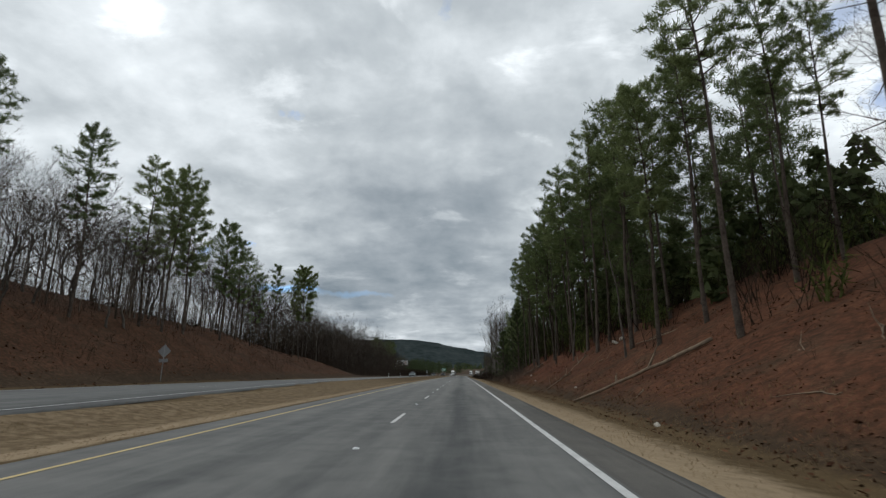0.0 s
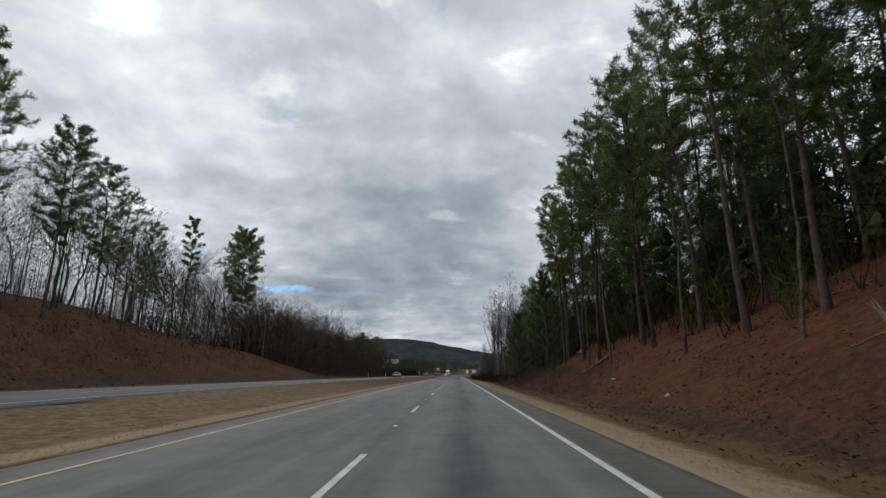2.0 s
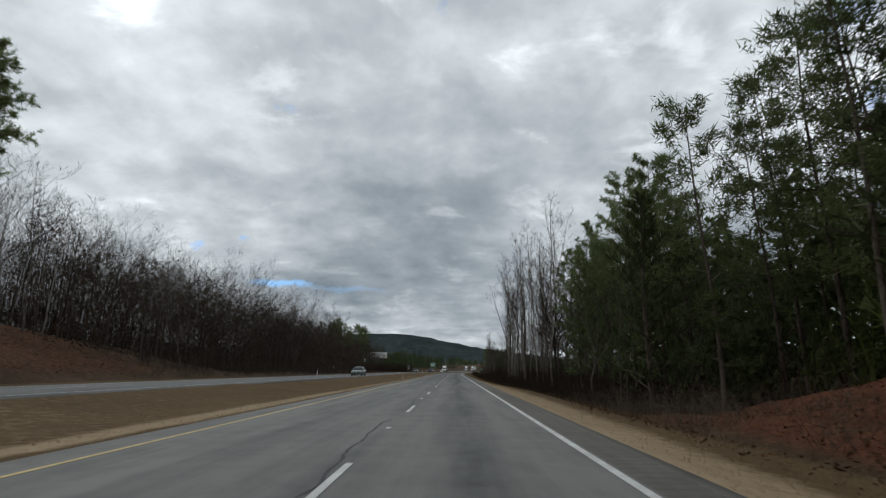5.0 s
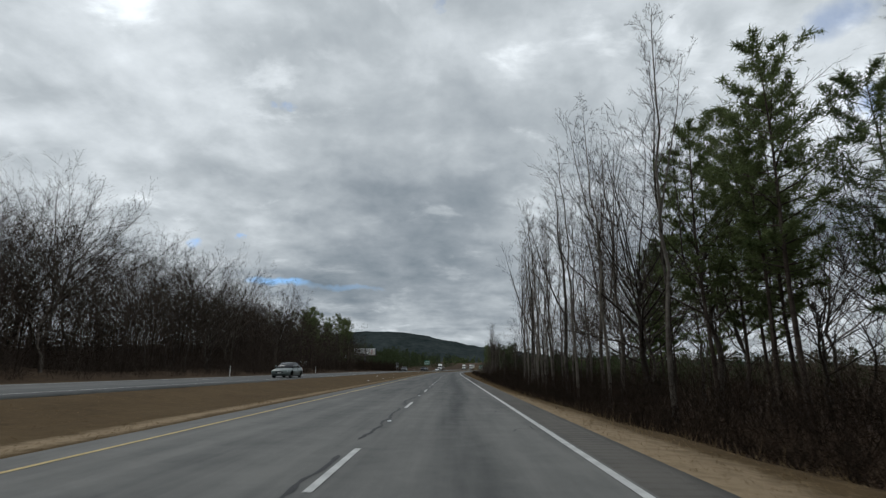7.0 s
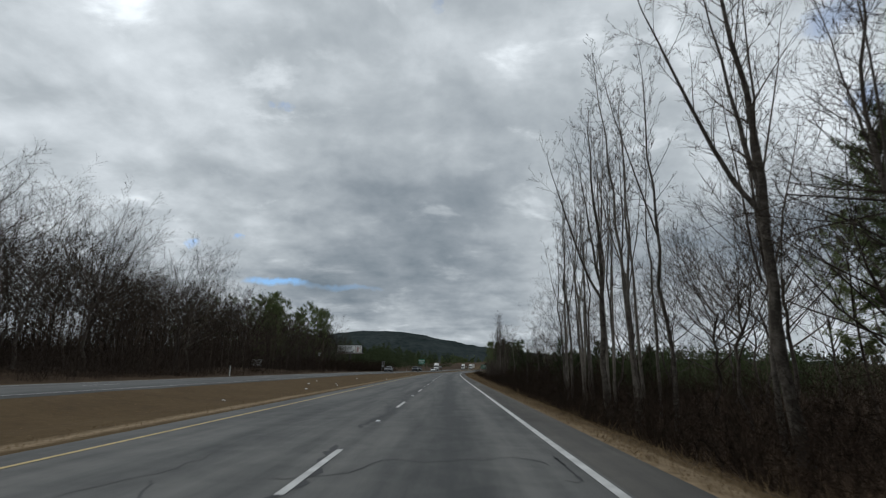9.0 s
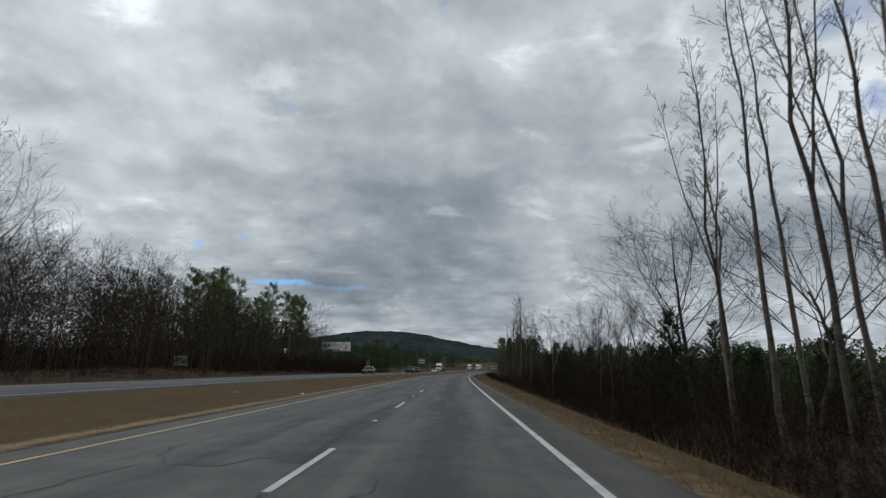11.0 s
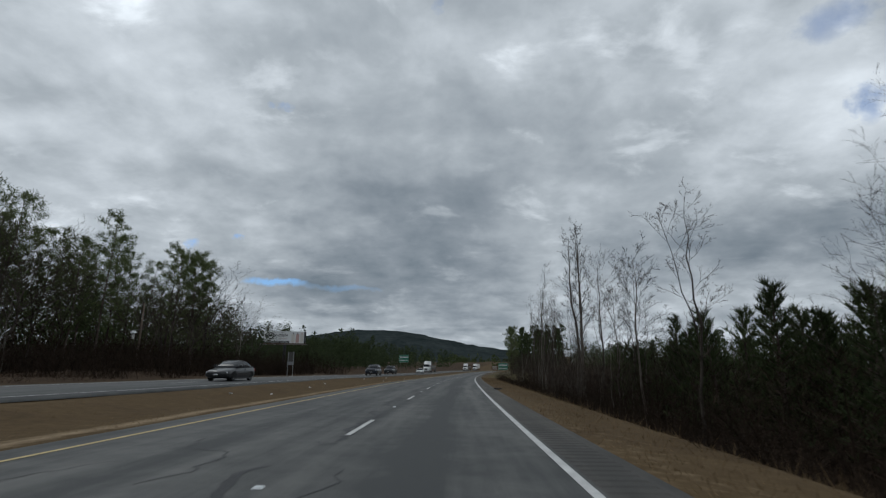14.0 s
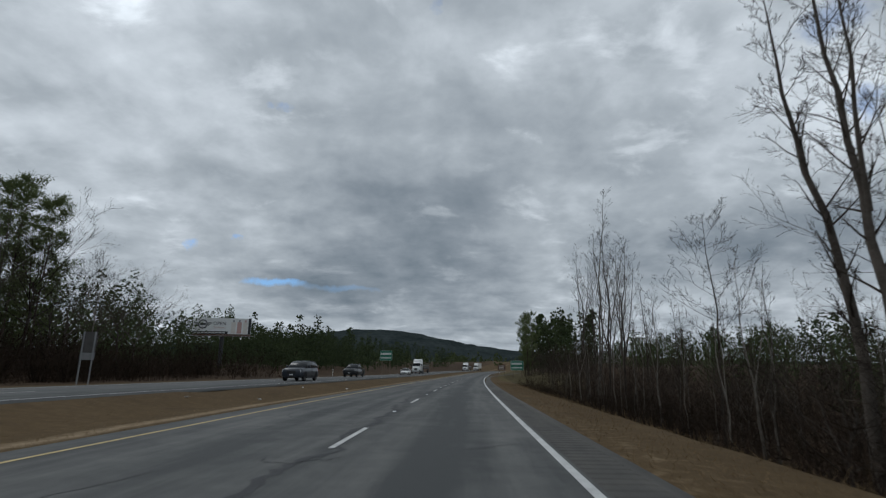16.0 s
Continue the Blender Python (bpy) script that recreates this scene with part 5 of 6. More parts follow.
def build_cracks():
    r = random.Random(71)
    # the joint beside the lane dashes, opening further on
    s = 60.0
    while s < 345:
        n = r.randint(10, 40)
        x = -0.16 + r.uniform(-0.04, 0.04)
        pts = []
        for i in range(2 * n):
            x += r.uniform(-0.05, 0.05) * (1 + 1.6 * (s > 150)) + (-0.2 - x) * 0.08
            pts.append((s + i * 0.2 + r.uniform(-0.05, 0.05), x))
        ribbon("road_crack", pts, 0.05 + 0.11 * min(1, max(0, s - 90) / 120), M_CRACK, "dark open joint between the asphalt lanes", "crack", r)
        s += n * 0.4 + r.uniform(0.1, 3.0) * (1 if s > 110 else 2.5)
    # a fainter second crack along the left lane
    s = 150.0
    while s < 345:
        n, x, pts = r.randint(8, 26), -2.2 + r.uniform(-0.3, 0.3), []
        for i in range(n):
            x += r.uniform(-0.17, 0.17) + (-2.2 - x) * 0.05
            pts.append((s + i * 0.35 + r.uniform(-0.1, 0.1), x))
        ribbon("road_crack", pts, 0.035, M_CRACK, "thin dark crack wandering along the lane", "crack", r)
        s += n * 0.35 + r.uniform(1, 9)
    # branching cracks
    for _ in range(80):
        s = 110 + 235 * r.random() ** 0.7
        x = r.choice((r.uniform(-3.6, -0.2), r.uniform(-1.2, 0.3), r.uniform(1.0, 3.4)))
        a = r.choice((r.uniform(-0.35, 0.35), r.uniform(1.2, 1.9)))
        pts, q = [], a
        for i in range(r.randint(6, 22)):
            pts.append((s, max(-3.8, min(3.4, x))))
            q += r.uniform(-0.95, 0.95) + (a - q) * 0.35
            step = r.uniform(0.12, 0.3)
            s, x = s + step * math.cos(q) * 1.6, x + step * math.sin(q)
        ribbon("road_crack", pts, r.uniform(0.02, 0.05), M_CRACK, "dark branching crack in the asphalt", "crack", r)
    for k in range(26):
        s = 170 + k * 6.5 + r.uniform(-2.5, 2.5)
        for sign in (-1, 1):
            pts, xx, ss = [], -0.2, s
            for i in range(r.randint(4, 9)):
                pts.append((ss, xx))
                xx += sign * r.uniform(0.03, 0.13)
                ss += r.uniform(-0.12, 0.22)
            ribbon("road_crack", pts, 0.035, M_CRACK, "dark branching crack beside the lane joint", "crack", r)


build_cracks()
M_STUD = plain("white_stud", (0.7, 0.72, 0.72), 0.35)


def build_studs():
    for a, b in zip(DASH_ENDS[1:30], DASH_ENDS[2:31]):
        s = (a + b - 3.05) / 2
        bm = bmesh.new()
        bmesh.ops.create_cone(bm, cap_ends=True, segments=4, radius1=0.085, radius2=0.055, depth=0.02, matrix=Matrix.Translation((0, 0, 0.01)) @ Matrix.Rotation(radians(45), 4, "Z"))
        me = bpy.data.meshes.new("road_stud")
        bm.to_mesh(me)
        bm.free()
        me.materials.append(M_STUD)
        ob = new("road_stud", me)
        ob.location = on_road(s, -0.02, 0.004)
        tagged(ob, "low white reflective stud set in asphalt", "road stud", group="road studs")


build_studs()


# ---- fallen wood and stones on the bank ----
M_LOG = grained("weathered_log", (0.07, 0.05, 0.035), (0.30, 0.225, 0.155), 3, 16, 0.9, 0.9, 0.03)
M_STONE = grained("pale_stone", (0.28, 0.25, 0.21), (0.55, 0.5, 0.43), 3, 20, 0.9, 0.6, 0.02)


def log_on(name, label, a, b, r0, r1, lift=0.08, branches=0, seed=1, sag=0.05):
    r, st = random.Random(seed), Stock()
    p, q = np.array(spot(*a, lift)), np.array(spot(*b, lift))
    n = 9
    pts = [p + (q - p) * i / n + np.array([0, 0, -sag * math.sin(math.pi * i / n)]) + rvec(r, 0.03) for i in range(n + 1)]
    st.tube(pts, [r0 + (r1 - r0) * i / n for i in range(n + 1)], 9, True)
    st.f.append(tuple(range(8, -1, -1)))
    for _ in range(branches):
        k = r.randint(2, n)
        d = unit((q - p) / np.linalg.norm(q - p) + rvec(r, 0.8) + np.array([0, 0, 0.5])) * r.uniform(0.4, 1.4)
        st.tube([pts[k], pts[k] + d * 0.5 + rvec(r, 0.1), pts[k] + d], [r1 * 0.7, r1 * 0.45, 0.006], 4)
    tagged(new(name, st.mesh(name, M_LOG, True)), label, name.split("_")[1], group="fallen wood")


log_on("fallen_log", "long bare fallen trunk lying down the bank", (27.1, 7.6), (23.9, 13.4), 0.06, 0.10, 0.10, 2, 1)
log_on("fallen_log", "thin dark fallen trunk on the red bank", (69.7, 8.3), (72.6, 13.2), 0.06, 0.10, 0.12, 1, 2)
log_on("fallen_branch", "broken grey branch on the red bank", (42.7, 10.6), (46.5, 13.0), 0.035, 0.05, 0.06, 3, 3)
log_on("fallen_branch", "forked pale branch at the foot of the bank", (40, 8.2), (42.5, 10.3), 0.02, 0.04, 0.08, 4, 4)
log_on("fallen_branch", "thin fallen branch near the trees", (35.8, 13.9), (32, 15.2), 0.03, 0.05, 0.1, 2, 5)
log_on("fallen_branch", "thin dark branch leaning on the bank", (74, 8.0), (77.5, 9.6), 0.02, 0.03, 0.1, 2, 6)
for _k in range(14):
    _s, _x = RW.uniform(6, 105), RW.uniform(8.5, 15)
    log_on("fallen_branch", "short weathered stick lying on the bank", (_s, _x), (_s + RW.uniform(-1.5, 1.5), _x + RW.uniform(-0.6, 1.4)), 0.012, 0.03, 0.04, 1, 20 + _k)


def stone(s, x, size, seed, label):
    r = random.Random(seed)
    bm = bmesh.new()
    bmesh.ops.create_icosphere(bm, subdivisions=2, radius=1)
    for v in bm.verts:
        v.co *= 1 + 0.35 * (noise.noise(v.co * 1.4 + Vector((seed, 0, 0))))
        v.co.x *= 1.25
        v.co.z = max(v.co.z * 0.8, -0.4)
    me = bpy.data.meshes.new("stone")
    bm.to_mesh(me)
    bm.free()
    me.materials.append(M_STONE)
    ob = new("stone", me)
    ob.matrix_basis = Matrix.Translation(spot(s, x, 0.3 * size)) @ Euler((r.uniform(-0.4, 0.4), r.uniform(-0.4, 0.4), r.uniform(0, 6))).to_matrix().to_4x4() @ Matrix.Diagonal((size, size * 0.8, size, 1))
    tagged(ob, label, "stone", group="stones on the bank")


stone(15.9, 7.6, 0.11, 1, "pale angular stone at the foot of the bank")
for _s, _x, _z in ((41.2, 14.2, 0.2), (42.0, 14.9, 0.22), (42.8, 14.5, 0.17), (86, 14.2, 0.24), (87.5, 14.8, 0.2), (61, 10, 0.12), (52, 9.2, 0.1), (33, 9.0, 0.1)):
    stone(_s, _x, _z, int(_s * 10), "pale weathered stone lying on the red bank")


# ---- signs ----
M_STEEL = grained("galvanised_steel", (0.22, 0.225, 0.23), (0.42, 0.425, 0.43), 3, 40, 0.5, 0.1, 0.003, 0.25, 0.6)
M_SIGN_BACK = grained("dull_aluminium", (0.20, 0.205, 0.21), (0.33, 0.335, 0.34), 2, 30, 0.55, 0.1, 0.003, 0.25, 0.4)
M_GREEN = plain("sign_green", (0.015, 0.16, 0.095), 0.4)
M_SIGN_WHITE = plain("sign_white", (0.72, 0.73, 0.72), 0.45)
M_BROWN = plain("sign_brown", (0.11, 0.055, 0.035), 0.5)
M_DARK = plain("dark_print", (0.03, 0.032, 0.036), 0.5)
M_WOODPOST = grained("weathered_post", (0.10, 0.075, 0.055), (0.25, 0.20, 0.15), 3, 25, 0.9, 0.4)
M_CREAM = plain("billboard_cream", (0.66, 0.63, 0.58), 0.6)
M_PINK = plain("billboard_rose", (0.50, 0.33, 0.30), 0.6)


def at(s, x, dz=0.0, turn=0.0):
    """A pose on the ground facing back down the road, turned by degrees."""
    p = float(np.interp(s, SG, PHI))
    return Matrix.Translation(spot(s, x, dz)) @ pose(0, 0, 0, 0, 0, turn - math.degrees(p))


def thing(name, label, cat, m, group=""):
    return tagged(new(name), label, cat, group), m


def place(root, m):
    root.matrix_basis = m
    return root


def words(name, text, size, mat, parent, x, y, z, label=""):
    cu = bpy.data.curves.new(name, "FONT")
    cu.body, cu.size, cu.extrude, cu.align_x = text, size, 0.008, "CENTER"
    tmp = new(name, cu)
    me = bpy.data.meshes.new_from_object(tmp)
    bpy.data.objects.remove(tmp)
    me.materials.append(mat)
    ob = child(name, me, parent, label)
    ob.matrix_basis = pose(x, y, z, 90, 0, 0)
    return ob


def rounded_panel(w, h, y0, y1, z0, r=0.08):
    bm = bmesh.new()
    pts = []
    for cx, cz, a0 in ((w / 2 - r, z0 + r, -90), (w / 2 - r, z0 + h - r, 0), (-w / 2 + r, z0 + h - r, 90), (-w / 2 + r, z0 + r, 180)):
        for k in range(5):
            a = radians(a0 + k * 22.5)
            pts.append((cx + r * math.cos(a), cz + r * math.sin(a)))
    f = [bm.verts.new((x, y0, z)) for x, z in pts]
    b = [bm.verts.new((x, y1, z)) for x, z in pts]
    bm.faces.new(f)
    bm.faces.new(list(reversed(b)))
    for i in range(len(pts)):
        j = (i + 1) % len(pts)
        bm.faces.new((f[j], f[i], b[i], b[j]))
    bmesh.ops.recalc_face_normals(bm, faces=bm.faces)
    return bm


def green_sign(s, x, w, h, z0):
    root = tagged(new("road_sign"), "green road sign with two lines of white lettering on posts", "road sign", "green road signs")
    part("panel", rounded_panel(w, h, -0.03, 0.03, z0, 0.12), M_GREEN, root)
    border = rounded_panel(w - 0.08, h - 0.08, -0.036, -0.031, z0 + 0.04, 0.1)
    part("border", border, M_SIGN_WHITE, root, "thin white border")
    part("field", rounded_panel(w - 0.16, h - 0.16, -0.042, -0.037, z0 + 0.08, 0.08), M_GREEN, root)
    r = random.Random(5)
    for line_z, lh, chars in ((z0 + h * 0.58, h * 0.2, 6), (z0 + h * 0.2, h * 0.14, 8)):
        for k in range(chars):
            cw = (w - 0.5) / chars
            x0 = -w / 2 + 0.25 + k * cw
            part("lettering", box(x0, x0 + cw * r.uniform(0.6, 0.85), -0.05, -0.043, line_z, line_z + lh), M_SIGN_WHITE, root)
    for px in (-w * 0.32, w * 0.32):
        part("post", box(px - 0.06, px + 0.06, 0.031, 0.15, -0.4, z0 + h - 0.1, 0.01), M_WOODPOST, root)
    return place(root, at(s, x))


green_sign(395, 10.2, 2.7, 1.95, 1.6)
green_sign(412, -21.4, 3.1, 2.4, 3.3)


def brown_sign(s, x):
    root = tagged(new("road_sign"), "brown road sign with pale lettering on two posts", "road sign")
    part("panel", rounded_panel(2.4, 1.7, -0.03, 0.03, 1.4, 0.1), M_BROWN, root)
    for k in range(3):
        part("lettering", box(-0.9, 0.9 - 0.3 * (k == 1), -0.042, -0.032, 1.65 + 0.45 * k, 1.85 + 0.45 * k), M_CREAM, root)
    for px in (-0.8, 0.8):
        part("post", box(px - 0.05, px + 0.05, 0.031, 0.13, -0.4, 3.0, 0.01), M_WOODPOST, root)
    place(root, at(s, x))


brown_sign(452, 7.0)


def diamond_sign(s, x):
    """Seen from behind: bare metal."""
    root = tagged(new("road_sign"), "back of a grey metal diamond sign with a plate below", "road sign")
    bm = rounded_panel(0.9, 0.9, -0.015, 0.015, -0.45, 0.05)
    bmesh.ops.transform(bm, matrix=Matrix.Translation((0, 0, 2.75)) @ Matrix.Rotation(radians(45), 4, "Y"), verts=bm.verts)
    part("diamond_panel", bm, M_SIGN_BACK, root)
    part("plate", rounded_panel(0.85, 0.32, -0.015, 0.015, 1.72, 0.04), M_SIGN_BACK, root)
    bm = box(-0.03, 0.03, -0.045, -0.016, -0.4, 3.2)
    box_into(bm, -0.035, 0.035, -0.055, -0.045, -0.4, 3.2)
    part("post", bm, M_STEEL, root)
    place(root, at(s, x))


diamond_sign(48, -26.5)


M_SIGN_DARK = grained("weathered_plate", (0.06, 0.058, 0.056), (0.12, 0.115, 0.11), 2, 30, 0.7, 0.1)


def blank_sign(s, x):
    root = tagged(new("road_sign"), "back of a tall grey metal sign on two posts", "road sign")
    part("panel", rounded_panel(0.85, 1.25, -0.02, 0.02, 1.95, 0.04), M_SIGN_DARK, root)
    part("lower_panel", rounded_panel(0.85, 0.45, -0.02, 0.02, 1.47, 0.04), M_SIGN_BACK, root, "paler lower plate")
    for px in (-0.34, 0.34):
        part("post", box(px - 0.035, px + 0.035, -0.07, -0.021, -0.4, 3.2, 0.006), M_STEEL, root)
    place(root, at(s, x, 0, 8))


blank_sign(316.5, -21.4)


def board_sign(s, x):
    root = tagged(new("notice_board"), "white board sign with a dark emblem and grey lettering", "sign")
    part("board", box(-1.25, 1.25, -0.03, 0.03, 0.55, 2.15, 0.01), M_SIGN_WHITE, root)
    part("emblem", box(-1.05, -0.35, -0.042, -0.032, 1.75, 1.9), M_DARK, root)
    bm = bmesh.new()
    vs = [bm.verts.new((px, -0.038, pz)) for px, pz in ((-1.1, 1.55), (-0.3, 1.55), (-0.5, 1.25), (-0.7, 1.1), (-0.95, 1.3))]
    bmesh.ops.solidify(bm, geom=[bm.faces.new(vs)], thickness=0.008)
    part("emblem", bm, M_DARK, root)
    for k in range(4):
        part("lettering", box(-0.15, 1.1 - 0.2 * (k % 2), -0.042, -0.032, 0.95 + 0.27 * k, 1.07 + 0.27 * k), M_SIGN_BACK, root)
    for px in (-1.0, 1.0):
        part("post", box(px - 0.05, px + 0.05, 0.031, 0.13, -0.4, 2.2), M_WOODPOST, root)
    place(root, at(s, x, 0, 5))


board_sign(276, -45.0)


def billboard(s, x, z0):
    root = tagged(new("billboard"), "roadside billboard on a single steel column, pale poster", "billboard")
    w, h = 11.6, 3.3
    part("poster_panel", box(-w / 2, w / 2, -0.15, 0.15, z0, z0 + h, 0.02), M_SIGN_WHITE, root, "pale poster panel")
    part("frame", box(w / 2 - 0.55, w / 2 + 0.02, -0.17, -0.151, z0, z0 + h), M_DARK, root, "dark end strip of the poster")
    part("base_strip", box(-w / 2, w / 2 - 4.6, -0.17, -0.151, z0 + 0.02, z0 + 0.55), M_DARK, root, "black strip along the poster's foot")
    for k in range(9):
        part("lettering", box(-w / 2 + 0.3 + 0.7 * k, -w / 2 + 0.85 + 0.7 * k, -0.18, -0.171, z0 + 0.2, z0 + 0.36), M_SIGN_WHITE, root)
    # emblem: a ring between two wings
    bm = bmesh.new()
    bmesh.ops.create_circle(bm, cap_ends=True, segments=28, radius=0.95, matrix=Matrix.Translation((-3.9, -0.16, z0 + 2.0)) @ Matrix.Rotation(radians(90), 4, "X"))
    part("emblem_ring", bm, M_DARK, root)
    bm = bmesh.new()
    bmesh.ops.create_circle(bm, cap_ends=True, segments=28, radius=0.72, matrix=Matrix.Translation((-3.9, -0.166, z0 + 2.0)) @ Matrix.Rotation(radians(90), 4, "X"))
    part("emblem_disc", bm, M_SIGN_WHITE, root)
    part("emblem_bar", box(-4.5, -3.3, -0.18, -0.171, z0 + 1.8, z0 + 2.2), M_DARK, root)
    for sgn in (-1, 1):
        for k in range(3):
            a, b = sorted((-3.9 + sgn * 0.98, -3.9 + sgn * (1.75 - 0.25 * k)))
            part("emblem_wing", box(a, b, -0.17, -0.153, z0 + 2.15 - 0.26 * k, z0 + 2.35 - 0.26 * k), M_DARK, root)
    words("lettering", "OPEN", 1.0, M_DARK, root, -0.55, -0.153, z0 + 1.85)
    words("lettering", "24 Hours", 0.62, M_PINK, root, -0.55, -0.153, z0 + 1.15)
    for k in range(3):
        cx = 2.25 + 1.2 * k
        part("painted_bottle", box(cx - 0.45, cx + 0.45, -0.17, -0.152, z0 + 0.15, z0 + 2.5, 0.005), M_CREAM if k != 1 else M_PINK, root)
        part("painted_bottle_neck", box(cx - 0.16, cx + 0.16, -0.175, -0.152, z0 + 2.5, z0 + 2.95, 0.005), M_PINK if k == 2 else M_SIGN_BACK, root)
    part("catwalk", box(-w / 2 - 0.6, w / 2 + 0.6, -1.3, -0.5, z0 - 0.42, z0 - 0.36), M_STEEL, root)
    part("skirt", box(-w / 2, w / 2, -0.12, 0.12, z0 - 0.45, z0 - 0.02), M_BROWN, root, "brown skirting under the poster")
    for k in range(5):
        part("bracket", box(-5 + 2.5 * k, -4.9 + 2.5 * k, -1.3, 0.1, z0 - 0.55, z0 - 0.43), M_STEEL, root)
    part("back_beam", box(-w / 2, w / 2, 0.16, 0.36, z0 + 1.2, z0 + 1.5), M_STEEL, root)
    part("column", cylinder(0.42, z0 + 1.7, 16, m=Matrix.Translation((0, 0.62, -0.4))), M_DARK, root, "dark steel column")
    place(root, at(s, x, 0, 14))


billboard(388, -51.4, 7.1)


def pole_lamp(s, x):
    root = tagged(new("pole_lamp"), "wooden pole with a white bell lamp on a bracket", "lamp")
    part("pole", cylinder(0.13, 9.0, 10, 0.09, Matrix.Translation((0, 0, -0.5))), M_WOODPOST, root)
    part("bracket", box(-0.95, 0.1, -0.03, 0.03, 5.05, 5.12), M_STEEL, root)
    bm = cylinder(0.42, 0.28, 14, 0.16, Matrix.Translation((-0.95, 0, 4.72)))
    part("shade", bm, M_SIGN_WHITE, root)
    part("lamp_body", cylinder(0.2, 0.75, 12, 0.16, Matrix.Translation((-0.95, 0, 3.96))), M_SIGN_WHITE, root)
    place(root, at(s, x))


pole_lamp(311, -39.4)


def marker_post(s, x, mat, h=1.1, label="slim white roadside marker post"):
    root = tagged(new("marker_post"), label, "marker post", "marker posts")
    part("post", box(-0.05, 0.05, -0.02, 0.02, -0.3, h, 0.008), mat, root)
    part("reflector", box(-0.04, 0.04, -0.028, -0.021, h - 0.3, h - 0.12), M_DARK, root)
    place(root, at(s, x))


for _s, _x in ((176, -23.0), (214, -23.5), (372, -22), (395, -22.5), (455, 6.2)):
    marker_post(_s, _x, M_SIGN_WHITE)

# shred of tyre on the shoulder, a few bits of rubbish in the grass
M_RUBBER = grained("black_rubber", (0.012, 0.012, 0.013), (0.035, 0.035, 0.036), 4, 40, 0.8, 0.4)


def tyre_shred(s, x):
    """A crumpled heap of torn tread."""
    r, st = random.Random(3), Stock()
    c = np.array(on_road(s, x, 0.012))
    for k in range(7):
        a0, w = r.uniform(0, 6.3), r.uniform(0.10, 0.2)
        o = c + np.array([r.uniform(-0.16, 0.16), r.uniform(-0.1, 0.1), 0.0])
        pts = [o + np.array([w * math.cos(a0 + a), 0.7 * w * math.sin(a0 + a), 0.03 + 0.05 * r.random()]) for a in np.linspace(0, 3.2, 7)]
        st.tube(pts, [r.uniform(0.025, 0.05) for _ in pts], 5, True)
    tagged(new("tyre_shred", st.mesh("tyre_shred", M_RUBBER)), "crumpled black scraps of tyre rubber on the shoulder", "debris")


tyre_shred(282.5, 4.72)
for _k in range(16):
    _s = RW.uniform(150, 330)
    _x = RW.uniform(float(opp_near(_s)) + 1, EDGE_L - 1)
    bm = bmesh.new()
    bmesh.ops.create_grid(bm, x_segments=3, y_segments=3, size=0.065)
    for v in bm.verts:
        v.co.z = RW.uniform(0.02, 0.08)
        v.co.x += RW.uniform(-0.03, 0.03)
    bmesh.ops.solidify(bm, geom=bm.faces[:], thickness=0.01)
    me = bpy.data.meshes.new("litter_scrap")
    bm.to_mesh(me)
    bm.free()
    me.materials.append(M_SIGN_WHITE)
    _o = new("litter_scrap", me)
    _o.location = spot(_s, _x, 0.02)
    tagged(_o, "crumpled white scrap lying in the median grass", "rubbish", group="scraps in the grass")


# ---- vehicles on the opposite carriageway, at rest ----
def paint(name, c):
    m = plain(name, c, 0.28, 0.0, 0.5)
    m.node_tree.nodes["Principled BSDF"].inputs["Coat Weight"].default_value = 0.25
    return m


M_SILVER, M_CHARCOAL = paint("silver_green_paint", (0.13, 0.165, 0.158)), paint("charcoal_paint", (0.018, 0.019, 0.021))
M_NAVY, M_BLACKCAR, M_WHITECAR = paint("dark_blue_paint", (0.022, 0.028, 0.04)), paint("black_paint", (0.02, 0.022, 0.025)), paint("white_paint", (0.74, 0.74, 0.72))
M_WINDOW = plain("car_glass", (0.012, 0.014, 0.017), 0.12, 0.0, 0.3)
M_LAMP = plain("lamp_lens", (0.62, 0.64, 0.66), 0.15, 0.0, 0.7)
M_RED = plain("tail_lens", (0.3, 0.015, 0.012), 0.2)
M_TRIM = plain("black_trim", (0.02, 0.02, 0.021), 0.6)
M_CHROME = plain("bright_metal", (0.55, 0.56, 0.57), 0.25, 0.9)


def loft(rings, close=True):
    bm = bmesh.new()
    vs = [[bm.verts.new(p) for p in ring] for ring in rings]
    n = len(rings[0])
    for a, b in zip(vs, vs[1:]):
        for k in range(n):
            j = (k + 1) % n
            bm.faces.new((a[k], a[j], b[j], b[k]))
    if close:
        bm.faces.new(vs[0])
        bm.faces.new(list(reversed(vs[-1])))
    bmesh.ops.recalc_face_normals(bm, faces=bm.faces)
    for f in bm.faces:
        f.smooth = True
    return bm


def body_ring(y, zl, zh, w, tuck=0.9):
    h = zh - zl
    half = [(0.80 * w * tuck, 0.0), (w * 0.96, 0.10), (w, 0.32), (w * 0.985, 0.62), (w * 0.94, 0.88), (w * 0.80, 1.0)]
    pts = [(x, y, zl + h * k) for x, k in half]
    return pts + [(-x, yy, z) for x, yy, z in reversed(pts)]


def cabin_ring(y, z0, z1, w0, w1):
    h = z1 - z0
    half = [(w0, 0.0), (w0 * 0.65 + w1 * 0.35, 0.45), (w1 * 1.02, 0.88), (w1 * 0.86, 1.0)]
    pts = [(x, y, z0 + h * k) for x, k in half]
    return pts + [(-x, yy, z) for x, yy, z in reversed(pts)]


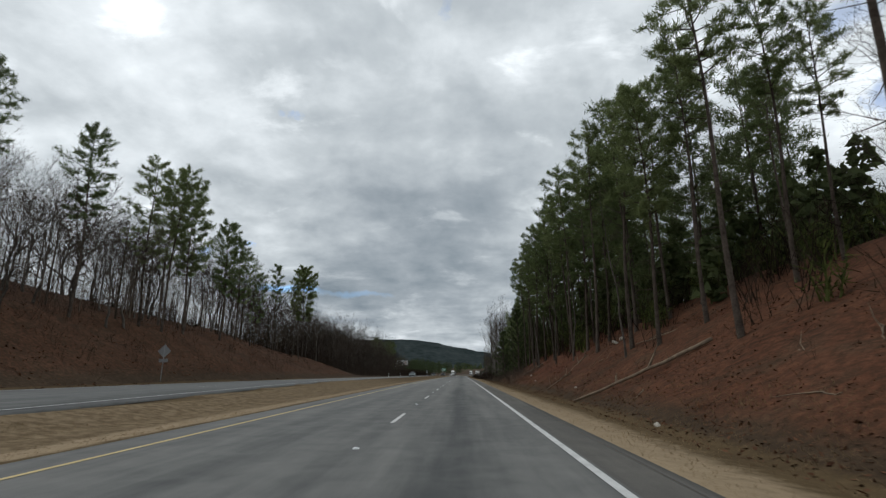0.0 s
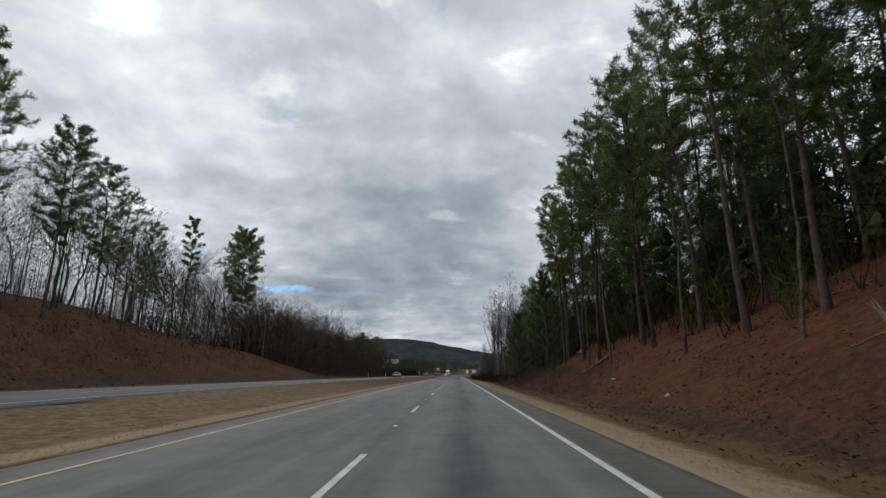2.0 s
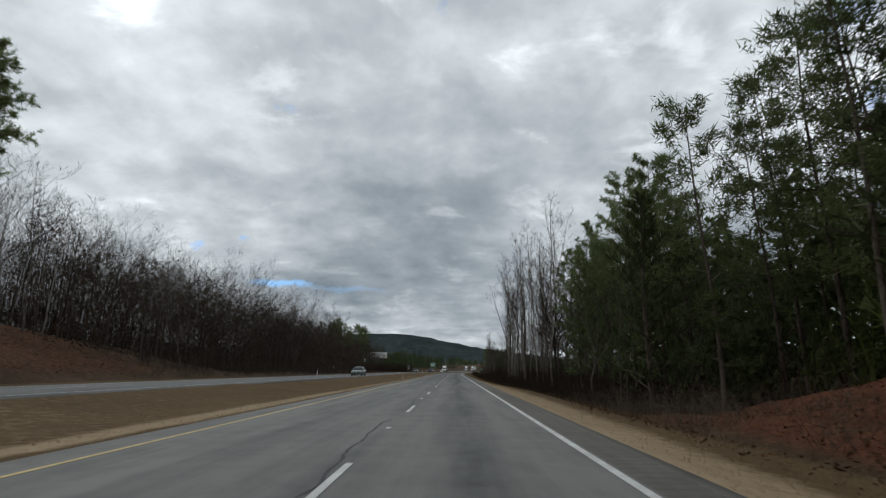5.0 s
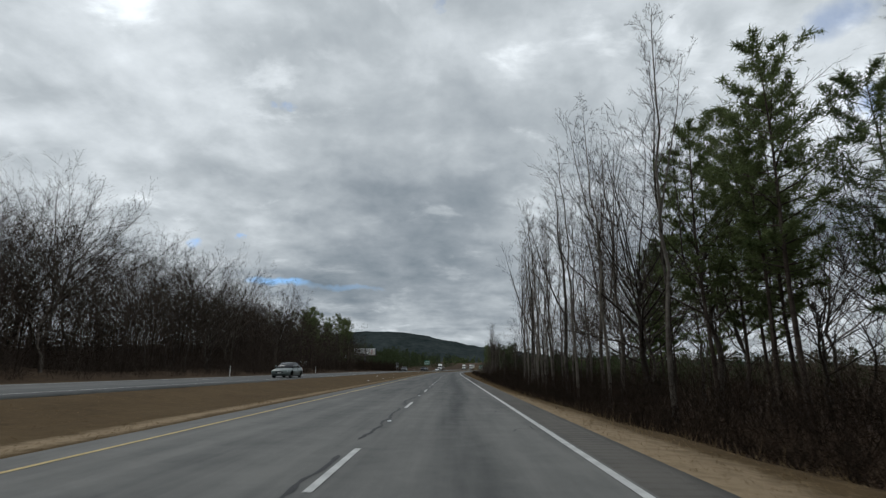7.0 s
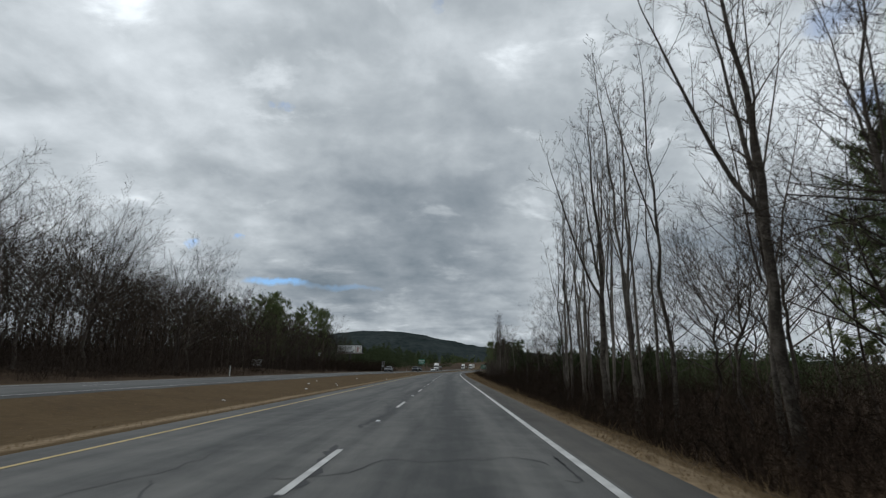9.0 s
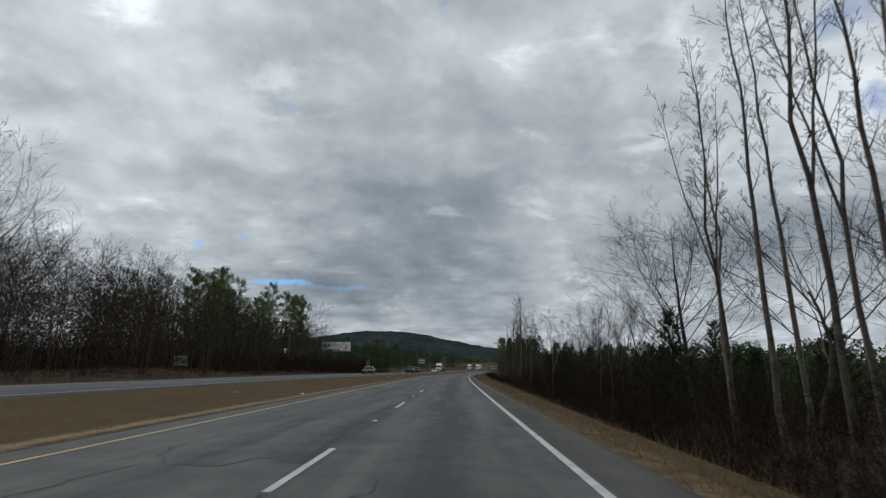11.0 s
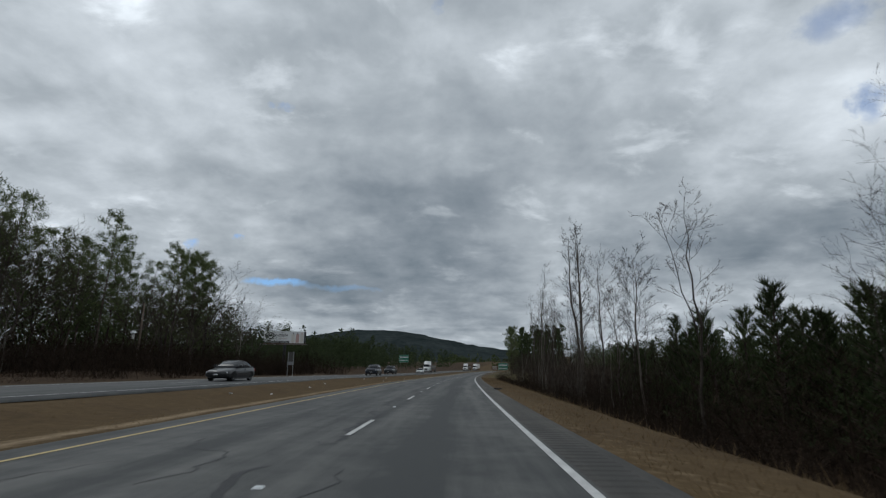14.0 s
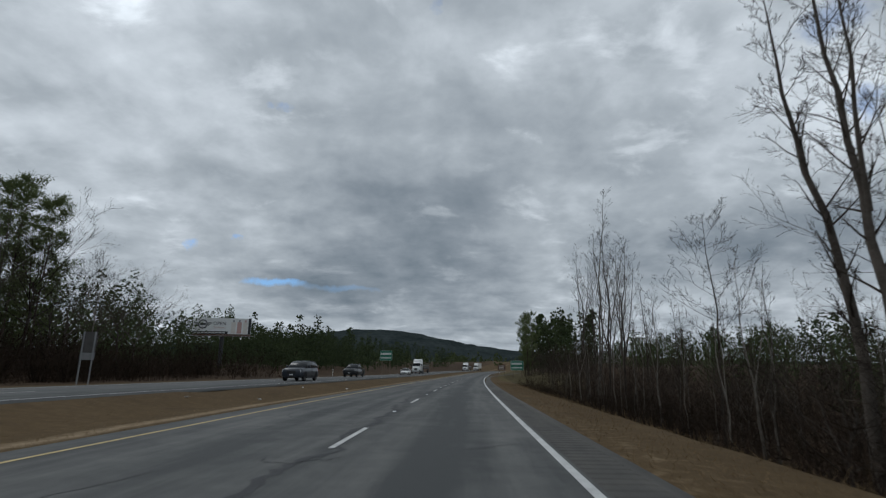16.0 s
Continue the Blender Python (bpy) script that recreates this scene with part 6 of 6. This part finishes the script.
def wheel(parent, x, y, r=0.33, w=0.21, rim_mat=None):
    turn = Matrix.Translation((x - w / 2, y, r)) @ Matrix.Rotation(radians(90), 4, "Y")
    bm = bmesh.new()
    bmesh.ops.create_cone(bm, cap_ends=True, segments=22, radius1=r, radius2=r, depth=w, matrix=turn @ Matrix.Translation((0, 0, w / 2)))
    rim_edges = [e for e in bm.edges if len(e.link_faces) == 2 and any(len(f.verts) > 4 for f in e.link_faces)]
    bmesh.ops.bevel(bm, geom=rim_edges, offset=0.03, segments=2, affect="EDGES", profile=0.6)
    tyre = part("wheel", bm, M_RUBBER, parent)
    out = 1 if x > 0 else -1
    bm = bmesh.new()
    bmesh.ops.create_cone(bm, cap_ends=True, segments=18, radius1=r * 0.64, radius2=r * 0.64, depth=w * 0.96, matrix=turn @ Matrix.Translation((0, 0, w / 2 + out * 0.014)))
    part("rim", bm, rim_mat or M_CHROME, tyre, "bright alloy rim")
    for k in range(5):
        m = turn @ Matrix.Translation((0, 0, w / 2 + out * (w / 2 + 0.004))) @ Matrix.Rotation(k * 1.2566, 4, "Z")
        bm = box(0.05, r * 0.56, -0.022 - 0.02, 0.022 + 0.02, -0.006, 0.006)
        bmesh.ops.transform(bm, matrix=m, verts=bm.verts)
        part("rim_slot", bm, M_TRIM, tyre)


def car(label, mat, s, x, kind="sedan", cat="car"):
    root = tagged(new(kind), label, cat, "cars on the opposite carriageway")
    if kind in ("sedan", "hatchback_car"):
        st = [(-2.36, 0.40, 0.62, 0.66), (-2.24, 0.28, 0.70, 0.80), (-1.9, 0.20, 0.77, 0.87), (-1.35, 0.18, 0.85, 0.89), (-0.95, 0.18, 0.93, 0.90), (0.0, 0.18, 0.95, 0.91), (1.2, 0.18, 0.98, 0.91), (1.85, 0.20, 1.00, 0.88), (2.2, 0.28, 0.97, 0.82), (2.34, 0.40, 0.86, 0.70)]
        cab = [(-1.05, 0.90, 0.93, 0.80, 0.76), (-0.65, 0.92, 1.15, 0.80, 0.70), (-0.2, 0.93, 1.38, 0.80, 0.62), (0.35, 0.94, 1.44, 0.80, 0.61), (0.95, 0.95, 1.41, 0.80, 0.60), (1.45, 0.96, 1.22, 0.78, 0.62), (1.9, 0.97, 1.01, 0.74, 0.66)]
        roof = [(-0.18, 1.385, 0.60), (0.35, 1.452, 0.60), (0.95, 1.42, 0.59), (1.1, 1.37, 0.58)]
        wy, wr, belt = (-1.45, 1.4), 0.325, 0.95
    elif kind == "sport_utility_car":
        st = [(-2.4, 0.48, 0.95, 0.72), (-2.3, 0.34, 1.02, 0.86), (-1.9, 0.28, 1.08, 0.93), (-1.2, 0.26, 1.14, 0.95), (0.0, 0.26, 1.15, 0.96), (1.6, 0.26, 1.17, 0.95), (2.2, 0.32, 1.17, 0.92), (2.42, 0.46, 1.05, 0.84)]
        cab = [(-1.2, 1.10, 1.13, 0.84, 0.80), (-0.75, 1.12, 1.48, 0.84, 0.74), (-0.4, 1.12, 1.68, 0.85, 0.70), (0.6, 1.13, 1.74, 0.86, 0.71), (1.7, 1.14, 1.70, 0.85, 0.70), (2.2, 1.14, 1.45, 0.84, 0.72), (2.36, 1.14, 1.18, 0.82, 0.76)]
        roof = [(-0.38, 1.69, 0.68), (0.6, 1.752, 0.70), (1.7, 1.712, 0.69), (2.0, 1.62, 0.69)]
        wy, wr, belt = (-1.5, 1.45), 0.38, 1.14
    else:
        st = [(-2.8, 0.52, 1.0, 0.80), (-2.7, 0.36, 1.10, 0.92), (-2.2, 0.32, 1.15, 0.97), (-1.3, 0.30, 1.20, 0.98), (0.2, 0.30, 1.20, 0.98), (0.9, 0.30, 1.20, 0.98)]
        cab = [(-1.35, 1.16, 1.19, 0.86, 0.82), (-0.9, 1.17, 1.55, 0.86, 0.76), (-0.6, 1.18, 1.78, 0.86, 0.72), (0.2, 1.18, 1.84, 0.87, 0.73), (0.75, 1.18, 1.80, 0.87, 0.72), (0.92, 1.18, 1.25, 0.86, 0.80)]
        roof = [(-0.58, 1.79, 0.70), (0.2, 1.852, 0.72), (0.78, 1.81, 0.70)]
        wy, wr, belt = (-1.75, 1.75), 0.41, 1.18
    part("body", loft([body_ring(*q) for q in st]), mat, root)
    part("cabin_glass", loft([cabin_ring(*q) for q in cab]), M_WINDOW, root, "dark window glass")
    bm = bmesh.new()
    rows = [[bm.verts.new((w * k, y, z - 0.02 * abs(k) ** 3)) for k in (-1, -0.6, 0, 0.6, 1)] for y, z, w in roof]
    for a, b in zip(rows, rows[1:]):
        for k in range(4):
            bm.faces.new((a[k], a[k + 1], b[k + 1], b[k]))
    bmesh.ops.solidify(bm, geom=bm.faces[:], thickness=-0.02)
    part("roof", bm, mat, root)
    # pillars follow the cabin's side
    for sx in (-1, 1):
        for i in (1, 3, 4, len(cab) - 2):
            y, z0, z1, w0, w1 = cab[i]
            bm = bmesh.new()
            pts = [(w0 + 0.004, z0), ((w0 * 0.65 + w1 * 0.35) + 0.006, z0 + (z1 - z0) * 0.45), (w1 * 1.02 + 0.006, z0 + (z1 - z0) * 0.88)]
            a = [bm.verts.new((sx * px, y - 0.03, pz)) for px, pz in pts]
            b = [bm.verts.new((sx * px, y + 0.05, pz)) for px, pz in pts]
            for k in range(2):
                bm.faces.new((a[k], a[k + 1], b[k + 1], b[k]))
            bmesh.ops.solidify(bm, geom=bm.faces[:], thickness=0.012)
            part("pillar", bm, mat if i in (1, len(cab) - 2) else M_TRIM, root)
        yf, zl, zh, wf = st[1]
        part("headlight", box(*sorted((sx * wf * 0.52, sx * wf * 0.94)), yf - 0.06, yf + 0.16, zl + (zh - zl) * 0.62, zl + (zh - zl) * 0.90, 0.03), M_LAMP, root, "clear headlight lens")
        yr, zl2, zh2, wr2 = st[-2] if kind != "pickup_truck" else (2.72, 0.6, 1.15, 0.92)
        part("tail_light", box(*sorted((sx * wr2 * 0.70, sx * wr2 * 0.97)), yr - 0.05, yr + 0.1, zl2 + (zh2 - zl2) * 0.6, zl2 + (zh2 - zl2) * 0.92, 0.02), M_RED, root, "red tail lens")
        part("mirror", box(*sorted((sx * (cab[1][3] + 0.06), sx * (cab[1][3] + 0.24))), cab[1][0] - 0.06, cab[1][0] + 0.06, belt + 0.02, belt + 0.17, 0.03), mat, root)
        part("door_seam", box(*sorted((sx * (st[4][3] - 0.02), sx * (st[4][3] + 0.004))), 0.25, 0.265, 0.35, belt - 0.05), M_TRIM, root)
        part("sill", box(*sorted((sx * 0.70, sx * (st[4][3] - 0.01))), wy[0] + wr + 0.08, wy[1] - wr - 0.08, st[4][1] - 0.02, st[4][1] + 0.1, 0.02), M_TRIM, root)
        for y in wy:
            wheel(root, sx * (st[4][3] - 0.125), y, wr)
            bm = bmesh.new()
            arc = [(y + (wr + 0.06) * math.cos(a), wr + (wr + 0.06) * math.sin(a)) for a in np.linspace(0, math.pi, 11)]
            xo = sx * (st[4][3] + 0.002)
            c = bm.verts.new((xo, y, wr - 0.1))
            ring = [bm.verts.new((xo, py, pz)) for py, pz in arc]
            for a, b in zip(ring, ring[1:]):
                bm.faces.new((c, a, b))
            bmesh.ops.solidify(bm, geom=bm.faces[:], thickness=0.01)
            part("wheel_arch", bm, M_TRIM, root)
    y0, zl, zh, w = st[0]
    part("grille", box(-w * 0.55, w * 0.55, y0 - 0.02, y0 + 0.1, zl + (zh - zl) * 0.30, zl + (zh - zl) * 0.85, 0.02), M_TRIM, root)
    part("bumper_intake", box(-w * 0.8, w * 0.8, st[1][0] - 0.05, st[1][0] + 0.1, st[1][1] + 0.02, st[1][1] + 0.14, 0.02), M_TRIM, root)
    part("plate", box(-0.15, 0.15, y0 - 0.035, y0 - 0.021, zl + 0.02, zl + 0.1), M_SIGN_WHITE, root)
    if kind == "pickup_truck":
        part("cargo_bed", box(-0.97, 0.97, 0.93, 2.8, 0.5, 0.62, 0.02), mat, root)
        for sx in (-1, 1):
            part("bed_side", box(*sorted((sx * 0.88, sx * 0.975)), 0.93, 2.8, 0.45, 1.18, 0.03), mat, root)
        part("tailgate", box(-0.88, 0.88, 2.72, 2.8, 0.5, 1.16, 0.02), mat, root)
    root.matrix_basis = road_pose(s, x)
    return root


def road_pose(s, x):
    p, g = float(np.interp(s, SG, PHI)), float(np.interp(s, SG, GRADE))
    u = (x - float(opp_far(s))) / (float(opp_near(s)) - float(opp_far(s)))
    z = OPP_Z + 0.03 * (1 - abs(2 * u - 1)) + 0.004
    return Matrix.Translation([float(v) for v in on_road(s, x, z)]) @ pose(0, 0, 0, math.degrees(g), 0, -math.degrees(p))


def semi_truck(label, cab_mat, s, x, flatbed=True):
    root = tagged(new("semi_truck"), label, "truck", "trucks on the opposite carriageway")
    part("hood", loft([body_ring(*q) for q in ((-3.4, 0.75, 1.55, 0.80), (-3.25, 0.6, 1.70, 0.92), (-2.4, 0.6, 1.85, 1.0), (-1.9, 0.6, 1.95, 1.05))]), cab_mat, root)
    part("grille", box(-0.5, 0.5, -3.46, -3.3, 0.8, 1.5, 0.03), M_CHROME, root, "bright metal grille")
    for k in range(5):
        part("grille_bar", box(-0.46, 0.46, -3.475, -3.461, 0.86 + 0.13 * k, 0.92 + 0.13 * k), M_TRIM, root)
    part("bumper", box(-1.15, 1.15, -3.6, -3.35, 0.38, 0.72, 0.05), M_CHROME, root)
    part("cab", loft([cabin_ring(*q) for q in ((-2.0, 0.7, 2.0, 1.12, 1.05), (-1.55, 0.7, 2.75, 1.2, 1.05), (-0.9, 0.7, 3.05, 1.22, 1.08), (-0.5, 0.7, 3.2, 1.22, 1.1))]), cab_mat, root)
    part("windscreen", loft([cabin_ring(*q) for q in ((-2.03, 1.98, 2.05, 1.0, 0.98), (-1.6, 1.98, 2.68, 1.1, 1.0), (-1.35, 2.0, 2.66, 1.16, 1.06))]), M_WINDOW, root, "dark windscreen")
    part("sleeper", loft([cabin_ring(*q) for q in ((-0.5, 0.8, 3.3, 1.22, 1.1), (-0.2, 0.8, 3.75, 1.24, 1.12), (1.2, 0.8, 3.9, 1.24, 1.15), (1.45, 0.8, 3.85, 1.22, 1.12))]), cab_mat, root)
    part("visor", box(-1.0, 1.0, -1.95, -1.55, 2.72, 2.8, 0.02), M_TRIM, root)
    for sx in (-1, 1):
        part("headlight", box(*sorted((sx * 0.62, sx * 0.98)), -3.42, -3.2, 0.95, 1.2, 0.04), M_LAMP, root, "clear headlight lens")
        part("mirror", box(*sorted((sx * 1.3, sx * 1.55)), -1.75, -1.62, 1.9, 2.6, 0.03), M_TRIM, root)
        part("exhaust_stack", cylinder(0.08, 3.3, 10, m=Matrix.Translation((sx * 1.15, 1.6, 0.9))), M_CHROME, root)
        part("fuel_tank", cylinder(0.32, 1.5, 14, m=Matrix.Translation((sx * 0.95, -0.6, 0.68)) @ Matrix.Rotation(radians(-90), 4, "X")), M_CHROME, root)
        part("fender", box(*sorted((sx * 0.85, sx * 1.2)), -3.2, -2.1, 1.02, 1.14, 0.05), cab_mat, root)
        for y in (-2.6, 2.2, 3.5):
            wheel(root, sx * 1.02, y, 0.5, 0.3)
    part("chassis", box(-0.45, 0.45, -2.0, 4.4, 0.6, 0.85, 0.02), M_TRIM, root)
    if flatbed:
        part("trailer_deck", box(-1.25, 1.25, 2.3, 14.5, 1.25, 1.5, 0.03), M_TRIM, root)
        part("load", box(-1.15, 1.15, 2.8, 14.0, 1.5, 2.35, 0.08), M_CHARCOAL, root, "dark covered load")
    else:
        part("trailer_box", box(-1.28, 1.28, 1.9, 14.5, 1.2, 4.0, 0.04), M_WHITECAR, root, "white box trailer")
    for sx in (-1, 1):
        for y in (12.0, 13.3):
            wheel(root, sx * 1.02, y, 0.5, 0.3)
    root.matrix_basis = road_pose(s, x)


car("silver-green hatchback on the opposite carriageway", M_SILVER, 168.5, -14.2, "hatchback_car")
car("charcoal sedan on the opposite carriageway", M_CHARCOAL, 285, -14.6, "sedan")
car("dark blue sport utility car on the opposite carriageway", M_NAVY, 331.3, -12.9, "sport_utility_car")
car("black pickup truck on the opposite carriageway", M_BLACKCAR, 360, -15.2, "pickup_truck", "pickup")
semi_truck("white semi truck pulling a dark flatbed load", M_WHITECAR, 428, -16.0, True)
car("white sedan on the opposite carriageway", M_WHITECAR, 400, -14.2, "sedan")
semi_truck("white semi truck with a dark trailer far off", M_WHITECAR, 536, -13.6, True)
semi_truck("white semi truck with a white box trailer far off", M_WHITECAR, 566, -12.0, False)


# ---- far buildings at the end of the view ----
M_WALLPALE = grained("pale_siding", (0.30, 0.28, 0.25), (0.46, 0.43, 0.39), 0.5, 6, 0.8, 0.2)
M_ROOF = grained("grey_roof", (0.10, 0.10, 0.105), (0.2, 0.2, 0.2), 0.5, 6, 0.8, 0.2)


def shed(s, x, w, d, h, turn, z=0.0):
    root = tagged(new("roadside_building"), "low pale roadside building with a grey roof", "building", "far buildings")
    part("wall", box(-w / 2, w / 2, -d / 2, d / 2, -2, h), M_WALLPALE, root)
    bm = bmesh.new()
    a = [bm.verts.new(c) for c in ((-w / 2 - 0.4, -d / 2 - 0.4, h), (w / 2 + 0.4, -d / 2 - 0.4, h), (w / 2 + 0.4, d / 2 + 0.4, h), (-w / 2 - 0.4, d / 2 + 0.4, h), (-w / 2 - 0.4, 0, h + d * 0.22), (w / 2 + 0.4, 0, h + d * 0.22))]
    for q in ((0, 1, 5, 4), (2, 3, 4, 5), (0, 4, 3), (1, 2, 5), (3, 2, 1, 0)):
        bm.faces.new([a[i] for i in q])
    part("roof", bm, M_ROOF, root)
    for k in range(max(2, int(w / 4))):
        cx = -w / 2 + 2 + k * (w - 4) / max(1, int(w / 4) - 1)
        part("window", box(cx - 0.8, cx + 0.8, -d / 2 - 0.05, -d / 2 + 0.05, 1.0, 2.4), M_WINDOW, root)
    root.matrix_basis = at(s, x, z, turn)


shed(610, 30, 16, 9, 3.2, 10)
shed(680, 4, 12, 8, 2.8, -6, 0.5)
shed(640, 60, 22, 12, 4.5, 14, 3)
